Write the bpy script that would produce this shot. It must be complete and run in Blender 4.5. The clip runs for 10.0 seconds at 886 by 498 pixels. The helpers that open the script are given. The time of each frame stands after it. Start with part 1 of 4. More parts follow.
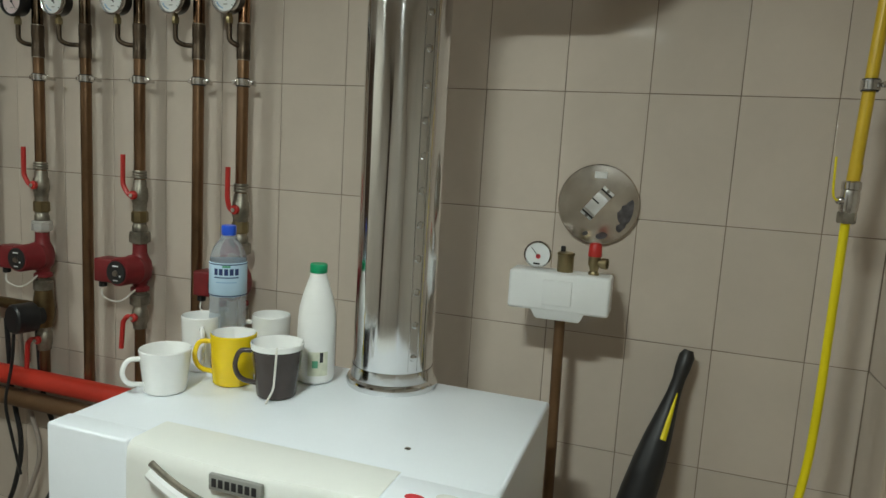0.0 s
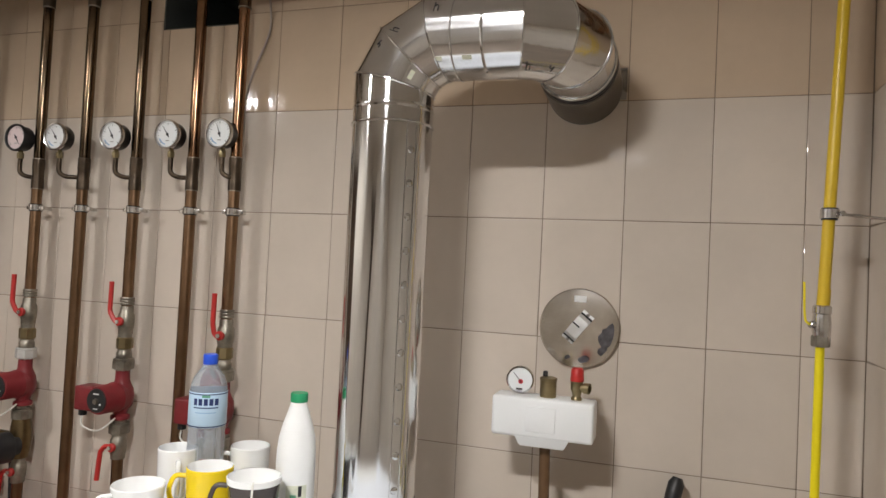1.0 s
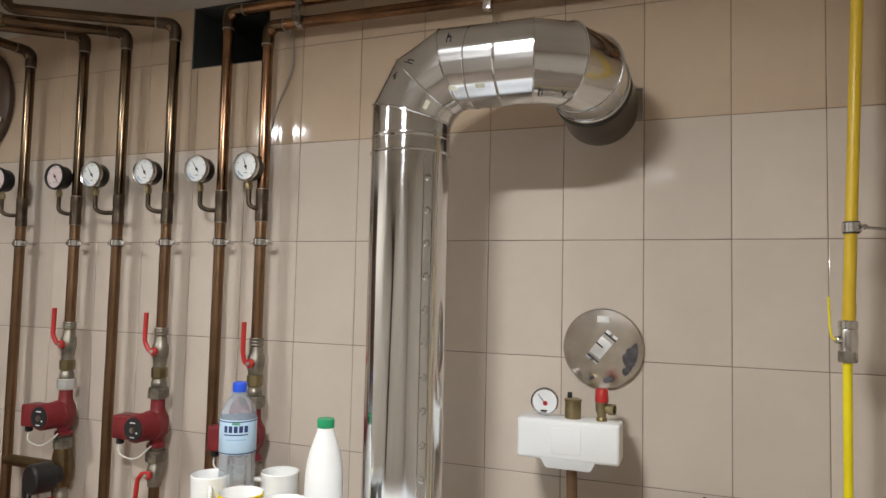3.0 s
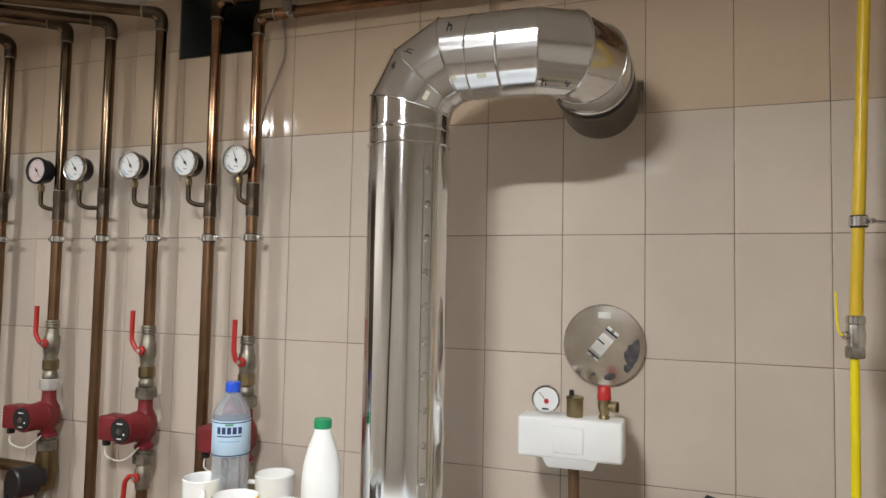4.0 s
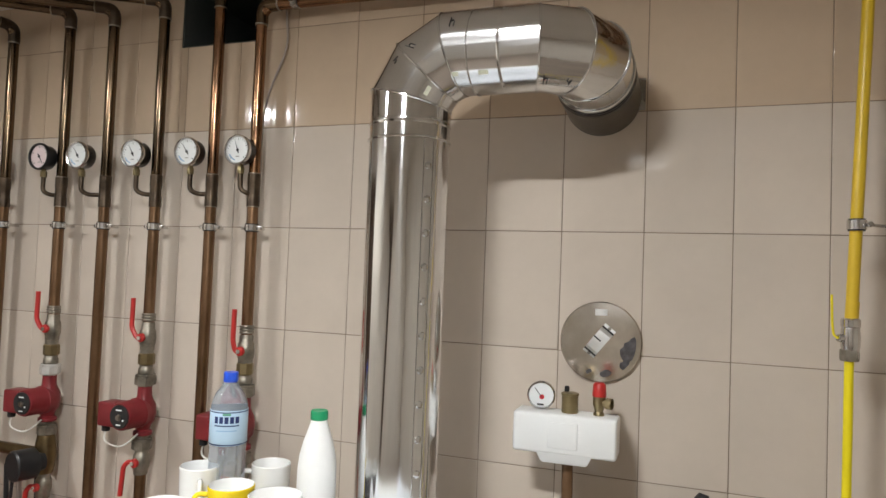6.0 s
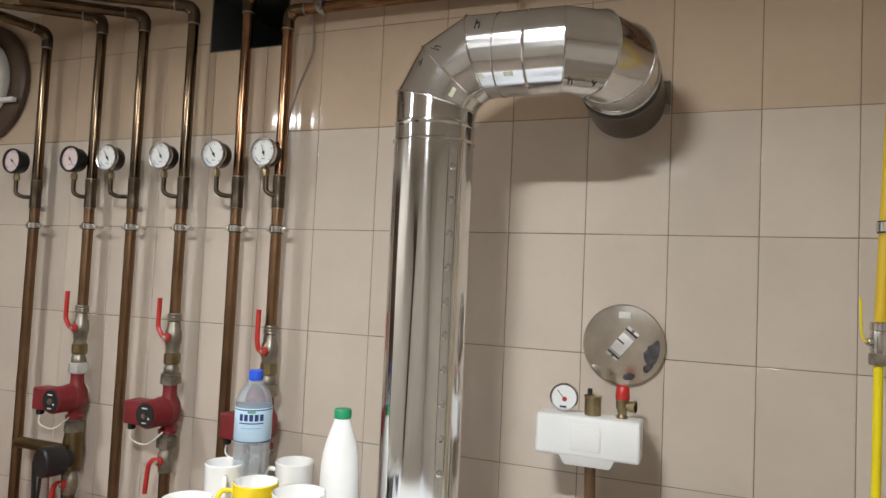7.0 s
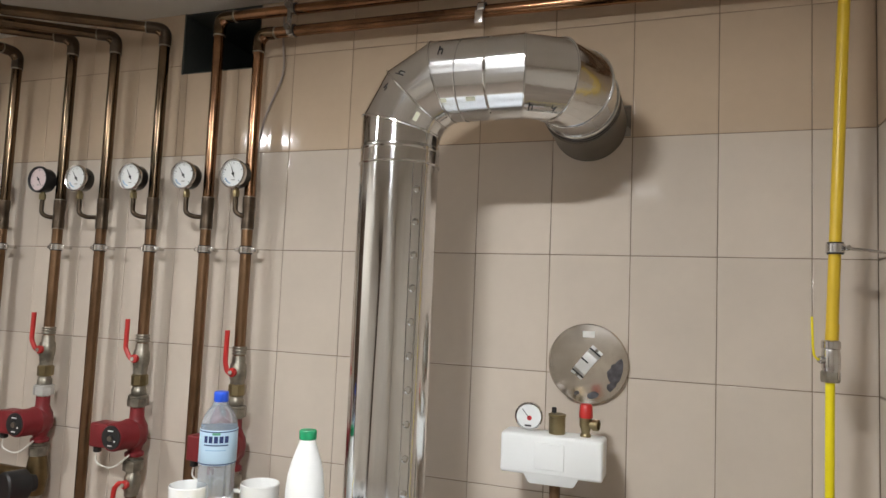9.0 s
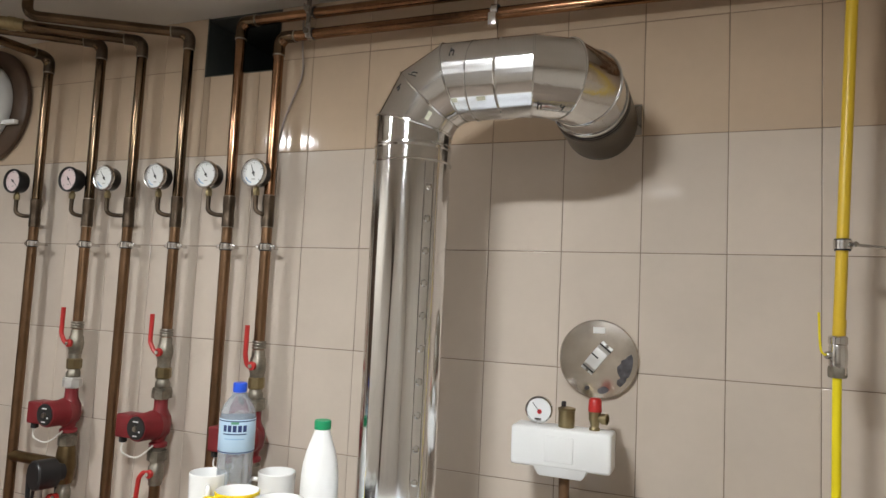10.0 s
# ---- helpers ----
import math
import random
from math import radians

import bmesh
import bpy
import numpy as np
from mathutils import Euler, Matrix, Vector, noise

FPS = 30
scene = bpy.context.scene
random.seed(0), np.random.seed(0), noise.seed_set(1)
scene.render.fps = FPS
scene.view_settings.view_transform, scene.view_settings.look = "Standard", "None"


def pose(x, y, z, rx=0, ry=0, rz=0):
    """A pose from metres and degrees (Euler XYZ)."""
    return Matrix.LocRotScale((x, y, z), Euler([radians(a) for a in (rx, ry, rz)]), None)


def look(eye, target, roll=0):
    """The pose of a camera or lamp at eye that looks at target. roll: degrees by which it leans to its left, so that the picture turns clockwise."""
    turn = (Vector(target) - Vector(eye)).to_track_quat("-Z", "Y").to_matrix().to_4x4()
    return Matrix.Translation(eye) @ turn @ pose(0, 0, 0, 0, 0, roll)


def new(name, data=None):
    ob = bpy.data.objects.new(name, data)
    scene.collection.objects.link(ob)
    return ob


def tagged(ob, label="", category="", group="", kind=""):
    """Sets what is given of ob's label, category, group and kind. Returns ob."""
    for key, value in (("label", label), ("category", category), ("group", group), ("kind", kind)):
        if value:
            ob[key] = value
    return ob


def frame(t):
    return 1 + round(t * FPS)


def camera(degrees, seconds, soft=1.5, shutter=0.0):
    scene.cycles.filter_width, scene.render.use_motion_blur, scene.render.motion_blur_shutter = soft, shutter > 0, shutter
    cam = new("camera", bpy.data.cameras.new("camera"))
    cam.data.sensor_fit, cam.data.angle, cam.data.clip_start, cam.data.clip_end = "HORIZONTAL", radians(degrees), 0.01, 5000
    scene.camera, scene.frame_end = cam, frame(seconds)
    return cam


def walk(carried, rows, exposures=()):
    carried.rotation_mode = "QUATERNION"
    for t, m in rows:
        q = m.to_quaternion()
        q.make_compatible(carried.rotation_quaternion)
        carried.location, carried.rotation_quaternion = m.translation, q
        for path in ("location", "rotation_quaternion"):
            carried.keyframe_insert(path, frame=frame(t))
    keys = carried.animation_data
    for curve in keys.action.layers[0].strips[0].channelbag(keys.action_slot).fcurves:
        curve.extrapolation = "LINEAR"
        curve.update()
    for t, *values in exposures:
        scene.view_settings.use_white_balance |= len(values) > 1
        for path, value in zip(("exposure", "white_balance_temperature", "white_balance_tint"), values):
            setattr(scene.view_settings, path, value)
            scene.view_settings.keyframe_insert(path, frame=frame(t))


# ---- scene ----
cam = camera(66.7, 10.0, soft=1.5)
PATH = [
    (0, (0.269, -1.715, 1.443), (-0.35, 0.168, 1.17), 3.4),
    (0.1, (0.284, -1.704, 1.478), (-0.32, 0.187, 1.237), 3.2),
    (0.2, (0.29, -1.702, 1.491), (-0.293, 0.205, 1.336), 2.8),
    (0.3, (0.307, -1.703, 1.51), (-0.22, 0.226, 1.478), 2.2),
    (0.4, (0.295, -1.717, 1.482), (-0.187, 0.223, 1.526), 2.3),
    (0.5, (0.304, -1.716, 1.471), (-0.18, 0.223, 1.54), 2.7),
    (1, (0.303, -1.727, 1.476), (-0.323, 0.172, 1.538), 2.8),
    (1.5, (0.321, -1.738, 1.466), (-0.35, 0.144, 1.531), 2.0),
    (2, (0.335, -1.739, 1.47), (-0.385, 0.125, 1.564), 2.2),
    (2.5, (0.346, -1.745, 1.475), (-0.396, 0.108, 1.598), 2.0),
    (2.7, (0.345, -1.747, 1.48), (-0.396, 0.107, 1.605), 1.7),
    (3.8, (0.295, -1.711, 1.488), (-0.353, 0.178, 1.58), 0.7),
    (4, (0.29, -1.716, 1.484), (-0.382, 0.164, 1.594), 1.1),
    (4.5, (0.292, -1.73, 1.473), (-0.429, 0.132, 1.598), 2.4),
    (5, (0.309, -1.733, 1.481), (-0.388, 0.137, 1.604), 2.1),
    (5.5, (0.278, -1.725, 1.484), (-0.363, 0.168, 1.558), 2.2),
    (5.7, (0.286, -1.719, 1.497), (-0.38, 0.165, 1.568), 2.2),
    (6.8, (0.311, -1.727, 1.497), (-0.382, 0.146, 1.6), 2.2),
    (7, (0.293, -1.729, 1.481), (-0.439, 0.13, 1.579), 2.6),
    (7.5, (0.294, -1.719, 1.498), (-0.393, 0.153, 1.642), 1.7),
    (8, (0.288, -1.732, 1.483), (-0.313, 0.172, 1.589), 1.5),
    (8.5, (0.299, -1.732, 1.486), (-0.326, 0.164, 1.604), 1.7),
    (9, (0.333, -1.737, 1.488), (-0.346, 0.138, 1.642), 2.4),
    (9.5, (0.358, -1.759, 1.475), (-0.346, 0.105, 1.644), 2.8),
    (10, (0.371, -1.762, 1.472), (-0.372, 0.088, 1.63), 2.7),
]
EXPOSURES = [(0.0, -0.80, 6600, -4), (0.5, -0.45, 7200, 12), (1.0, -0.15, 6800, 13), (2.0, -0.04, 6700, 11), (10.0, 0.03, 6600, 10)]
walk(cam, [(t, look(eye, aim, roll)) for t, eye, aim, roll in PATH], EXPOSURES)

# ---- world and light ----
world = bpy.data.worlds.new("room_dark")
world.use_nodes = True
world.node_tree.nodes["Background"].inputs[0].default_value = (0.02, 0.018, 0.016, 1)
world.node_tree.nodes["Background"].inputs[1].default_value = 0.2
scene.world = world
LAMP_WARM = (0.97, 1.0, 1.02)
# ceiling lamps: place, half length, glow strength, depth of the rim
LAMPS = [((-1.96, -1.54, 2.40), 0.13, 350.0, 0.0255), ((-0.22, -1.78, 2.40), 0.15, 620.0, 0.0212), ((0.0, -3.42, 2.40), 0.10, 16.0, 0.0212)]

# the plan, in metres
WALL_RIGHT, WALL_LEFT, WALL_BACK, CEIL = 0.737, -2.75, -4.2, 2.40
WALL_EAST, PIER_Y = 2.05, -0.20
TILE_W, TILE_H, ROW0 = 0.202, 0.302, 1.62
HOLE = (-1.238, -0.937, 2.195, 2.40)
BOILER_TOP = 0.935
FLUE_R, FLUE_X, FLUE_Y, FLUE_Z, FLUE_WALL_X = 0.0885, -0.279, -0.36, 1.974, 0.094


# ---- materials ----
def material(name, color, rough=0.5, metal=0.0, vary=0.12, scale=8.0, fine=90.0, bump=0.05, spec=0.5,
             rough_vary=0.1, per_object=0.0, tint=None, transmission=0.0, ior=1.45, coat=0.0):
    """Principled surface with two scales of stain and grain."""
    m = bpy.data.materials.new(name)
    m.use_nodes = True
    nt = m.node_tree
    n, l = nt.nodes, nt.links
    p = n["Principled BSDF"]
    p.inputs["Metallic"].default_value = metal
    p.inputs["Specular IOR Level"].default_value = spec
    p.inputs["IOR"].default_value = ior
    p.inputs["Transmission Weight"].default_value = transmission
    p.inputs["Coat Weight"].default_value = coat
    geo = n.new("ShaderNodeNewGeometry")
    big = n.new("ShaderNodeTexNoise")
    big.inputs["Scale"].default_value, big.inputs["Detail"].default_value = scale, 5
    small = n.new("ShaderNodeTexNoise")
    small.inputs["Scale"].default_value, small.inputs["Detail"].default_value = fine, 3
    l.new(geo.outputs["Position"], big.inputs["Vector"])
    l.new(geo.outputs["Position"], small.inputs["Vector"])
    mix = n.new("ShaderNodeMix")
    mix.data_type = "RGBA"
    dark = tuple(c * (1 - vary) for c in color)
    light = tuple(min(1, c * (1 + vary)) for c in (tint or color))
    mix.inputs["A"].default_value, mix.inputs["B"].default_value = (*dark, 1), (*light, 1)
    add = n.new("ShaderNodeMath")
    add.operation = "MULTIPLY_ADD"
    l.new(small.outputs["Fac"], add.inputs[0])
    add.inputs[1].default_value = 0.35
    sub = n.new("ShaderNodeMapRange")
    sub.inputs["From Min"].default_value, sub.inputs["From Max"].default_value = 0.3, 0.7
    sub.inputs["To Min"].default_value, sub.inputs["To Max"].default_value = -0.1, 0.75
    l.new(big.outputs["Fac"], sub.inputs["Value"])
    l.new(sub.outputs["Result"], add.inputs[2])
    l.new(add.outputs[0], mix.inputs["Factor"])
    out = mix.outputs["Result"]
    if per_object:
        info = n.new("ShaderNodeObjectInfo")
        hsv = n.new("ShaderNodeHueSaturation")
        rng = n.new("ShaderNodeMapRange")
        rng.inputs["To Min"].default_value, rng.inputs["To Max"].default_value = 1 - per_object, 1 + per_object
        l.new(info.outputs["Random"], rng.inputs["Value"])
        l.new(rng.outputs["Result"], hsv.inputs["Value"])
        l.new(out, hsv.inputs["Color"])
        out = hsv.outputs["Color"]
    l.new(out, p.inputs["Base Color"])
    rr = n.new("ShaderNodeMapRange")
    rr.inputs["To Min"].default_value = max(0.02, rough * (1 - rough_vary * 2))
    rr.inputs["To Max"].default_value = min(1, rough * (1 + rough_vary * 2))
    l.new(big.outputs["Fac"], rr.inputs["Value"])
    l.new(rr.outputs["Result"], p.inputs["Roughness"])
    if bump:
        b = n.new("ShaderNodeBump")
        b.inputs["Strength"].default_value, b.inputs["Distance"].default_value = bump, 0.002
        l.new(small.outputs["Fac"], b.inputs["Height"])
        l.new(b.outputs["Normal"], p.inputs["Normal"])
    return m


def glow(name, color, strength):
    m = bpy.data.materials.new(name)
    m.use_nodes = True
    p = m.node_tree.nodes["Principled BSDF"]
    p.inputs["Base Color"].default_value = (0.9, 0.88, 0.84, 1)
    p.inputs["Emission Color"].default_value = (*color, 1)
    p.inputs["Emission Strength"].default_value = strength
    return m


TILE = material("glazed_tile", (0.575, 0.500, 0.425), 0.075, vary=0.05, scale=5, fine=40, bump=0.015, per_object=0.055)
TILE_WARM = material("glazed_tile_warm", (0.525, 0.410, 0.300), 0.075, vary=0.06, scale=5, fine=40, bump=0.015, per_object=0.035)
GROUT = material("grout", (0.20, 0.15, 0.11), 0.85, vary=0.25, scale=14, fine=200, bump=0.3)
PLASTER = material("plaster", (0.60, 0.55, 0.48), 0.6, vary=0.08, scale=3, fine=60, bump=0.05)
CEILING_PAINT = material("ceiling_paint", (0.66, 0.63, 0.58), 0.7, vary=0.05, scale=3, fine=120, bump=0.1)
FLOOR_TILE = material("floor_tile", (0.30, 0.245, 0.20), 0.4, vary=0.2, scale=4, fine=60, bump=0.05)
DUCT_SHADE = material("duct_shade", (0.05, 0.055, 0.05), 0.8, vary=0.3)
STEEL = material("stainless_steel", (0.70, 0.705, 0.705), 0.11, metal=1.0, vary=0.05, scale=9, fine=16, bump=0.4, rough_vary=0.25)
def rolled(m, axis, blur):
    """Lengthwise waves of rolled sheet metal, gloss drawn out along the axis."""
    n, l = m.node_tree.nodes, m.node_tree.links
    p = n["Principled BSDF"]
    geo = n.new("ShaderNodeNewGeometry")
    scale = n.new("ShaderNodeVectorMath")
    scale.operation = "MULTIPLY"
    scale.inputs[1].default_value = [0.9 if i == axis else 15.0 for i in range(3)]
    l.new(geo.outputs["Position"], scale.inputs[0])
    noise = n.new("ShaderNodeTexNoise")
    noise.inputs["Scale"].default_value, noise.inputs["Detail"].default_value = 1.0, 1.5
    l.new(scale.outputs[0], noise.inputs["Vector"])
    wave = n.new("ShaderNodeBump")
    wave.inputs["Strength"].default_value, wave.inputs["Distance"].default_value = 1.0, 0.012
    l.new(noise.outputs["Fac"], wave.inputs["Height"])
    l.new(wave.outputs["Normal"], p.inputs["Normal"])
    if blur:
        tan = n.new("ShaderNodeTangent")
        tan.direction_type, tan.axis = "RADIAL", "XYZ"[axis]
        l.new(tan.outputs["Tangent"], p.inputs["Tangent"])
        p.inputs["Anisotropic"].default_value = blur
        p.inputs["Anisotropic Rotation"].default_value = 0.25
    return m


STEEL_UP = rolled(material("stainless_sheet_upright", (0.80, 0.805, 0.81), 0.10, metal=1.0, vary=0.04, scale=9, bump=0), 2, 0.88)
STEEL_ALONG = rolled(material("stainless_sheet_level", (0.70, 0.705, 0.71), 0.19, metal=1.0, vary=0.04, scale=9, bump=0), 0, 0.4)
STEEL_BEND = material("stainless_bend", (0.72, 0.725, 0.73), 0.12, metal=1.0, vary=0.06, scale=9, fine=16, bump=0.6, rough_vary=0.25)
STEEL_DULL = material("dull_steel", (0.27, 0.25, 0.225), 0.28, metal=1.0, vary=0.2, scale=14, fine=90, bump=0.03)
COPPER = material("aged_copper", (0.100, 0.073, 0.048), 0.18, metal=1.0, vary=0.35, scale=7, fine=70, bump=0.04, tint=(0.15, 0.101, 0.062))
COPPER_BRIGHT = material("bright_copper", (0.155, 0.094, 0.056), 0.18, metal=1.0, vary=0.35, scale=7, fine=70, bump=0.03, tint=(0.32, 0.17, 0.093))
COPPER_RED = material("reddish_copper", (0.225, 0.135, 0.078), 0.34, metal=1.0, vary=0.25, scale=7, fine=70, bump=0.04)
SOLDER = material("solder", (0.27, 0.235, 0.19), 0.4, metal=0.8, vary=0.25, scale=60, fine=150, bump=0.05)
COPPER_DARK = material("sooted_copper", (0.085, 0.062, 0.043), 0.42, metal=0.85, vary=0.45, scale=20, fine=120, bump=0.05)
BRASS = material("brass", (0.31, 0.25, 0.14), 0.4, metal=1.0, vary=0.2, scale=20, fine=120, bump=0.04)
ZINC = material("zinc_plate", (0.66, 0.65, 0.64), 0.2, metal=1.0, vary=0.15, scale=30, fine=150, bump=0.03)
NICKEL = material("worn_nickel", (0.29, 0.265, 0.22), 0.45, metal=0.85, vary=0.4, scale=30, fine=150, bump=0.05)
BOILER_WHITE = material("boiler_enamel", (0.83, 0.87, 0.92), 0.3, vary=0.03, scale=4, fine=120, bump=0.01)
BOILER_CREAM = material("boiler_front_plastic", (0.80, 0.81, 0.77), 0.35, vary=0.03, scale=4, fine=120, bump=0.01)
WHITE_FOAM = material("white_plastic", (0.80, 0.81, 0.80), 0.45, vary=0.03, scale=6, fine=200, bump=0.05)
PORCELAIN = material("porcelain", (0.83, 0.83, 0.81), 0.15, vary=0.02, scale=10, fine=100, bump=0.0)
PORCELAIN_YELLOW = material("yellow_glaze", (0.83, 0.60, 0.02), 0.18, vary=0.04, scale=12, fine=100, bump=0.0)
PORCELAIN_DARK = material("dark_brown_glaze", (0.055, 0.042, 0.038), 0.2, vary=0.15, scale=12, fine=100, bump=0.0)
RED_PLASTIC = material("red_plastic", (0.48, 0.028, 0.024), 0.4, vary=0.1, scale=20, fine=100, bump=0.02)
RED_CAST = material("red_cast_iron", (0.185, 0.018, 0.022), 0.42, vary=0.2, scale=18, fine=160, bump=0.12)
RED_PIPE = material("red_pipe_paint", (0.50, 0.035, 0.020), 0.4, vary=0.15, scale=9, fine=90, bump=0.05)
BLACK_PLASTIC = material("black_plastic", (0.018, 0.018, 0.019), 0.4, vary=0.2, scale=20, fine=120, bump=0.02)
GAS_YELLOW = material("yellow_paint", (0.64, 0.43, 0.03), 0.35, vary=0.08, scale=10, fine=90, bump=0.03)
HOSE_YELLOW = material("yellow_hose", (0.80, 0.66, 0.01), 0.45, vary=0.06, scale=10, fine=90, bump=0.03)
DIAL = material("dial_white", (0.78, 0.80, 0.80), 0.5, vary=0.02, bump=0.0)
DIAL_PINK = material("dial_pink", (0.70, 0.58, 0.58), 0.5, vary=0.02, bump=0.0)
INK = material("ink_black", (0.02, 0.02, 0.022), 0.5, vary=0.1, bump=0.0)
INK_RED = material("ink_red", (0.55, 0.03, 0.04), 0.5, vary=0.1, bump=0.0)
INK_BLUE = material("ink_navy", (0.015, 0.035, 0.13), 0.5, vary=0.1, bump=0.0)
INK_GREEN = material("ink_green", (0.12, 0.36, 0.22), 0.5, vary=0.1, bump=0.0)
LABEL_BLUE = material("label_pale_blue", (0.46, 0.62, 0.76), 0.4, vary=0.03, bump=0.0)
CAP_BLUE = material("blue_cap", (0.02, 0.09, 0.62), 0.35, vary=0.05, bump=0.02)
CAP_GREEN = material("green_cap", (0.01, 0.27, 0.11), 0.4, vary=0.08, bump=0.02)
MILK_PLASTIC = material("milky_plastic", (0.82, 0.82, 0.80), 0.35, vary=0.02, scale=10, fine=80, bump=0.01)
PET = material("clear_plastic", (0.78, 0.85, 0.93), 0.10, vary=0.05, bump=0.02, transmission=0.78, ior=1.2)
CABLE_WHITE = material("white_cable", (0.70, 0.68, 0.62), 0.5, vary=0.05, bump=0.0)
CABLE_GREY = material("grey_cable", (0.35, 0.30, 0.26), 0.5, vary=0.1, bump=0.0)
BROWN_PIPE = material("brown_pipe", (0.16, 0.09, 0.045), 0.45, metal=0.3, vary=0.2, scale=9, fine=90, bump=0.03)
PAPER = material("paper_white", (0.72, 0.72, 0.70), 0.6, vary=0.05, bump=0.0)
LABEL_MID = material("label_mid_blue", (0.25, 0.42, 0.62), 0.4, vary=0.03, bump=0.0)
LABEL_CREAM = material("label_cream", (0.62, 0.63, 0.50), 0.5, vary=0.15, scale=60, bump=0.0)
BRASS_DARK = material("tarnished_brass", (0.19, 0.135, 0.07), 0.4, metal=1.0, vary=0.3, scale=20, fine=120, bump=0.04)
ZINC_PALE = material("pale_zinc", (0.72, 0.72, 0.70), 0.4, metal=0.6, vary=0.1, scale=30, fine=150, bump=0.04)
STEEL_CAP = material("stained_steel", (0.70, 0.66, 0.61), 0.20, metal=1.0, vary=0.25, scale=10, fine=60, bump=0.012, rough_vary=0.3)
DOOR_BROWN = material("door_brown", (0.08, 0.05, 0.033), 0.4, vary=0.25, scale=4, fine=50, bump=0.05)
STEEL_BLUE = material("heat_tinted_steel", (0.21, 0.215, 0.25), 0.3, metal=1.0, vary=0.35, scale=60, fine=160, bump=0.02)
SLEEVE = material("dark_sleeve_steel", (0.17, 0.155, 0.135), 0.32, metal=0.9, vary=0.2, scale=14, fine=90, bump=0.03)
BADGE_GREY = material("badge_grey", (0.30, 0.30, 0.28), 0.4, vary=0.1, bump=0.0)
CASE_DARK = material("dark_gauge_case", (0.085, 0.078, 0.072), 0.3, metal=0.8, vary=0.2, scale=14, fine=90, bump=0.02)
CORNER_BEAD = material("corner_strip", (0.50, 0.42, 0.33), 0.15, vary=0.06, bump=0.0)
LAMP_BASE = material("lamp_base_white", (0.75, 0.74, 0.70), 0.5, vary=0.03, bump=0.0)


# ---- mesh helpers ----
def finish(bm, sharp=38):
    bmesh.ops.recalc_face_normals(bm, faces=bm.faces)
    lim = radians(sharp)
    for f in bm.faces:
        f.smooth = True
    for e in bm.edges:
        if len(e.link_faces) == 2 and e.calc_face_angle(0) > lim:
            e.smooth = False


def part(name, bm, mat, parent=None, label="", sharp=38):
    """One mesh object out of a bmesh, under a thing or a part."""
    finish(bm, sharp)
    me = bpy.data.meshes.new(name)
    bm.to_mesh(me)
    bm.free()
    me.materials.append(mat)
    ob = new(name, me)
    if parent:
        ob.parent = parent
    if label:
        ob["label"] = label
    return ob


def thing(name, label, category, group="", kind=""):
    return tagged(new(name), label, category, group, kind)


def box(x0, x1, y0, y1, z0, z1, bevel=0.0, seg=2, bm=None):
    bm = bm or bmesh.new()
    r = bmesh.ops.create_cube(bm, size=1)
    vs = r["verts"]
    for v in vs:
        v.co = Vector((x0 + (v.co.x + 0.5) * (x1 - x0), y0 + (v.co.y + 0.5) * (y1 - y0), z0 + (v.co.z + 0.5) * (z1 - z0)))
    if bevel:
        es = list({e for v in vs for e in v.link_edges})
        bmesh.ops.bevel(bm, geom=es, offset=bevel, segments=seg, affect="EDGES", profile=0.5)
    return bm


def frame_for(d):
    d = d.normalized()
    up = Vector((0, 0, 1)) if abs(d.z) < 0.9 else Vector((0, 1, 0))
    a = d.cross(up).normalized()
    return a, d.cross(a).normalized()


def sweep(pts, r, n=14, bm=None, radii=None, caps=True):
    """A tube along a line of points."""
    bm = bm or bmesh.new()
    pts = [Vector(p) for p in pts]
    rings = []
    a = None
    for i, p in enumerate(pts):
        d0 = (pts[i] - pts[i - 1]).normalized() if i else None
        d1 = (pts[i + 1] - pts[i]).normalized() if i < len(pts) - 1 else None
        d = ((d0 or d1) + (d1 or d0)).normalized()
        if a is None:
            a, b = frame_for(d)
        else:
            a = (a - d * a.dot(d)).normalized()
            b = d.cross(a).normalized()
        rr = radii[i] if radii else r
        k = 1.0
        if d0 and d1:
            k = 1 / max(0.5, d0.dot(d))
        if d0 and d1 and k > 1.0001:
            bend = (d1 - d0).normalized()
            ring = []
            for j in range(n):
                o = a * math.cos(2 * math.pi * j / n) * rr + b * math.sin(2 * math.pi * j / n) * rr
                o += bend * o.dot(bend) * (k - 1)
                ring.append(bm.verts.new(p + o))
        else:
            ring = [bm.verts.new(p + a * math.cos(2 * math.pi * j / n) * rr + b * math.sin(2 * math.pi * j / n) * rr) for j in range(n)]
        rings.append(ring)
    for q, s in zip(rings, rings[1:]):
        for j in range(n):
            bm.faces.new((q[j], q[(j + 1) % n], s[(j + 1) % n], s[j]))
    if caps:
        bm.faces.new(rings[0][::-1])
        bm.faces.new(rings[-1])
    return bm


def rounded(pts, r, seg=6):
    """The line through pts with its inner corners rounded by radius r."""
    pts = [Vector(p) for p in pts]
    out = [pts[0]]
    for i in range(1, len(pts) - 1):
        p, u, v = pts[i], (pts[i - 1] - pts[i]), (pts[i + 1] - pts[i])
        c = min(r, u.length * 0.49, v.length * 0.49)
        s, e = p + u.normalized() * c, p + v.normalized() * c
        out.append(s + u.normalized() * min(0.003, u.length * 0.005))
        for k in range(seg + 1):
            t = k / seg
            out.append(s * (1 - t) ** 2 + p * 2 * t * (1 - t) + e * t * t)
        out.append(e + v.normalized() * min(0.003, v.length * 0.005))
    return out + [pts[-1]]


AXIS_Z = Matrix.Identity(4)


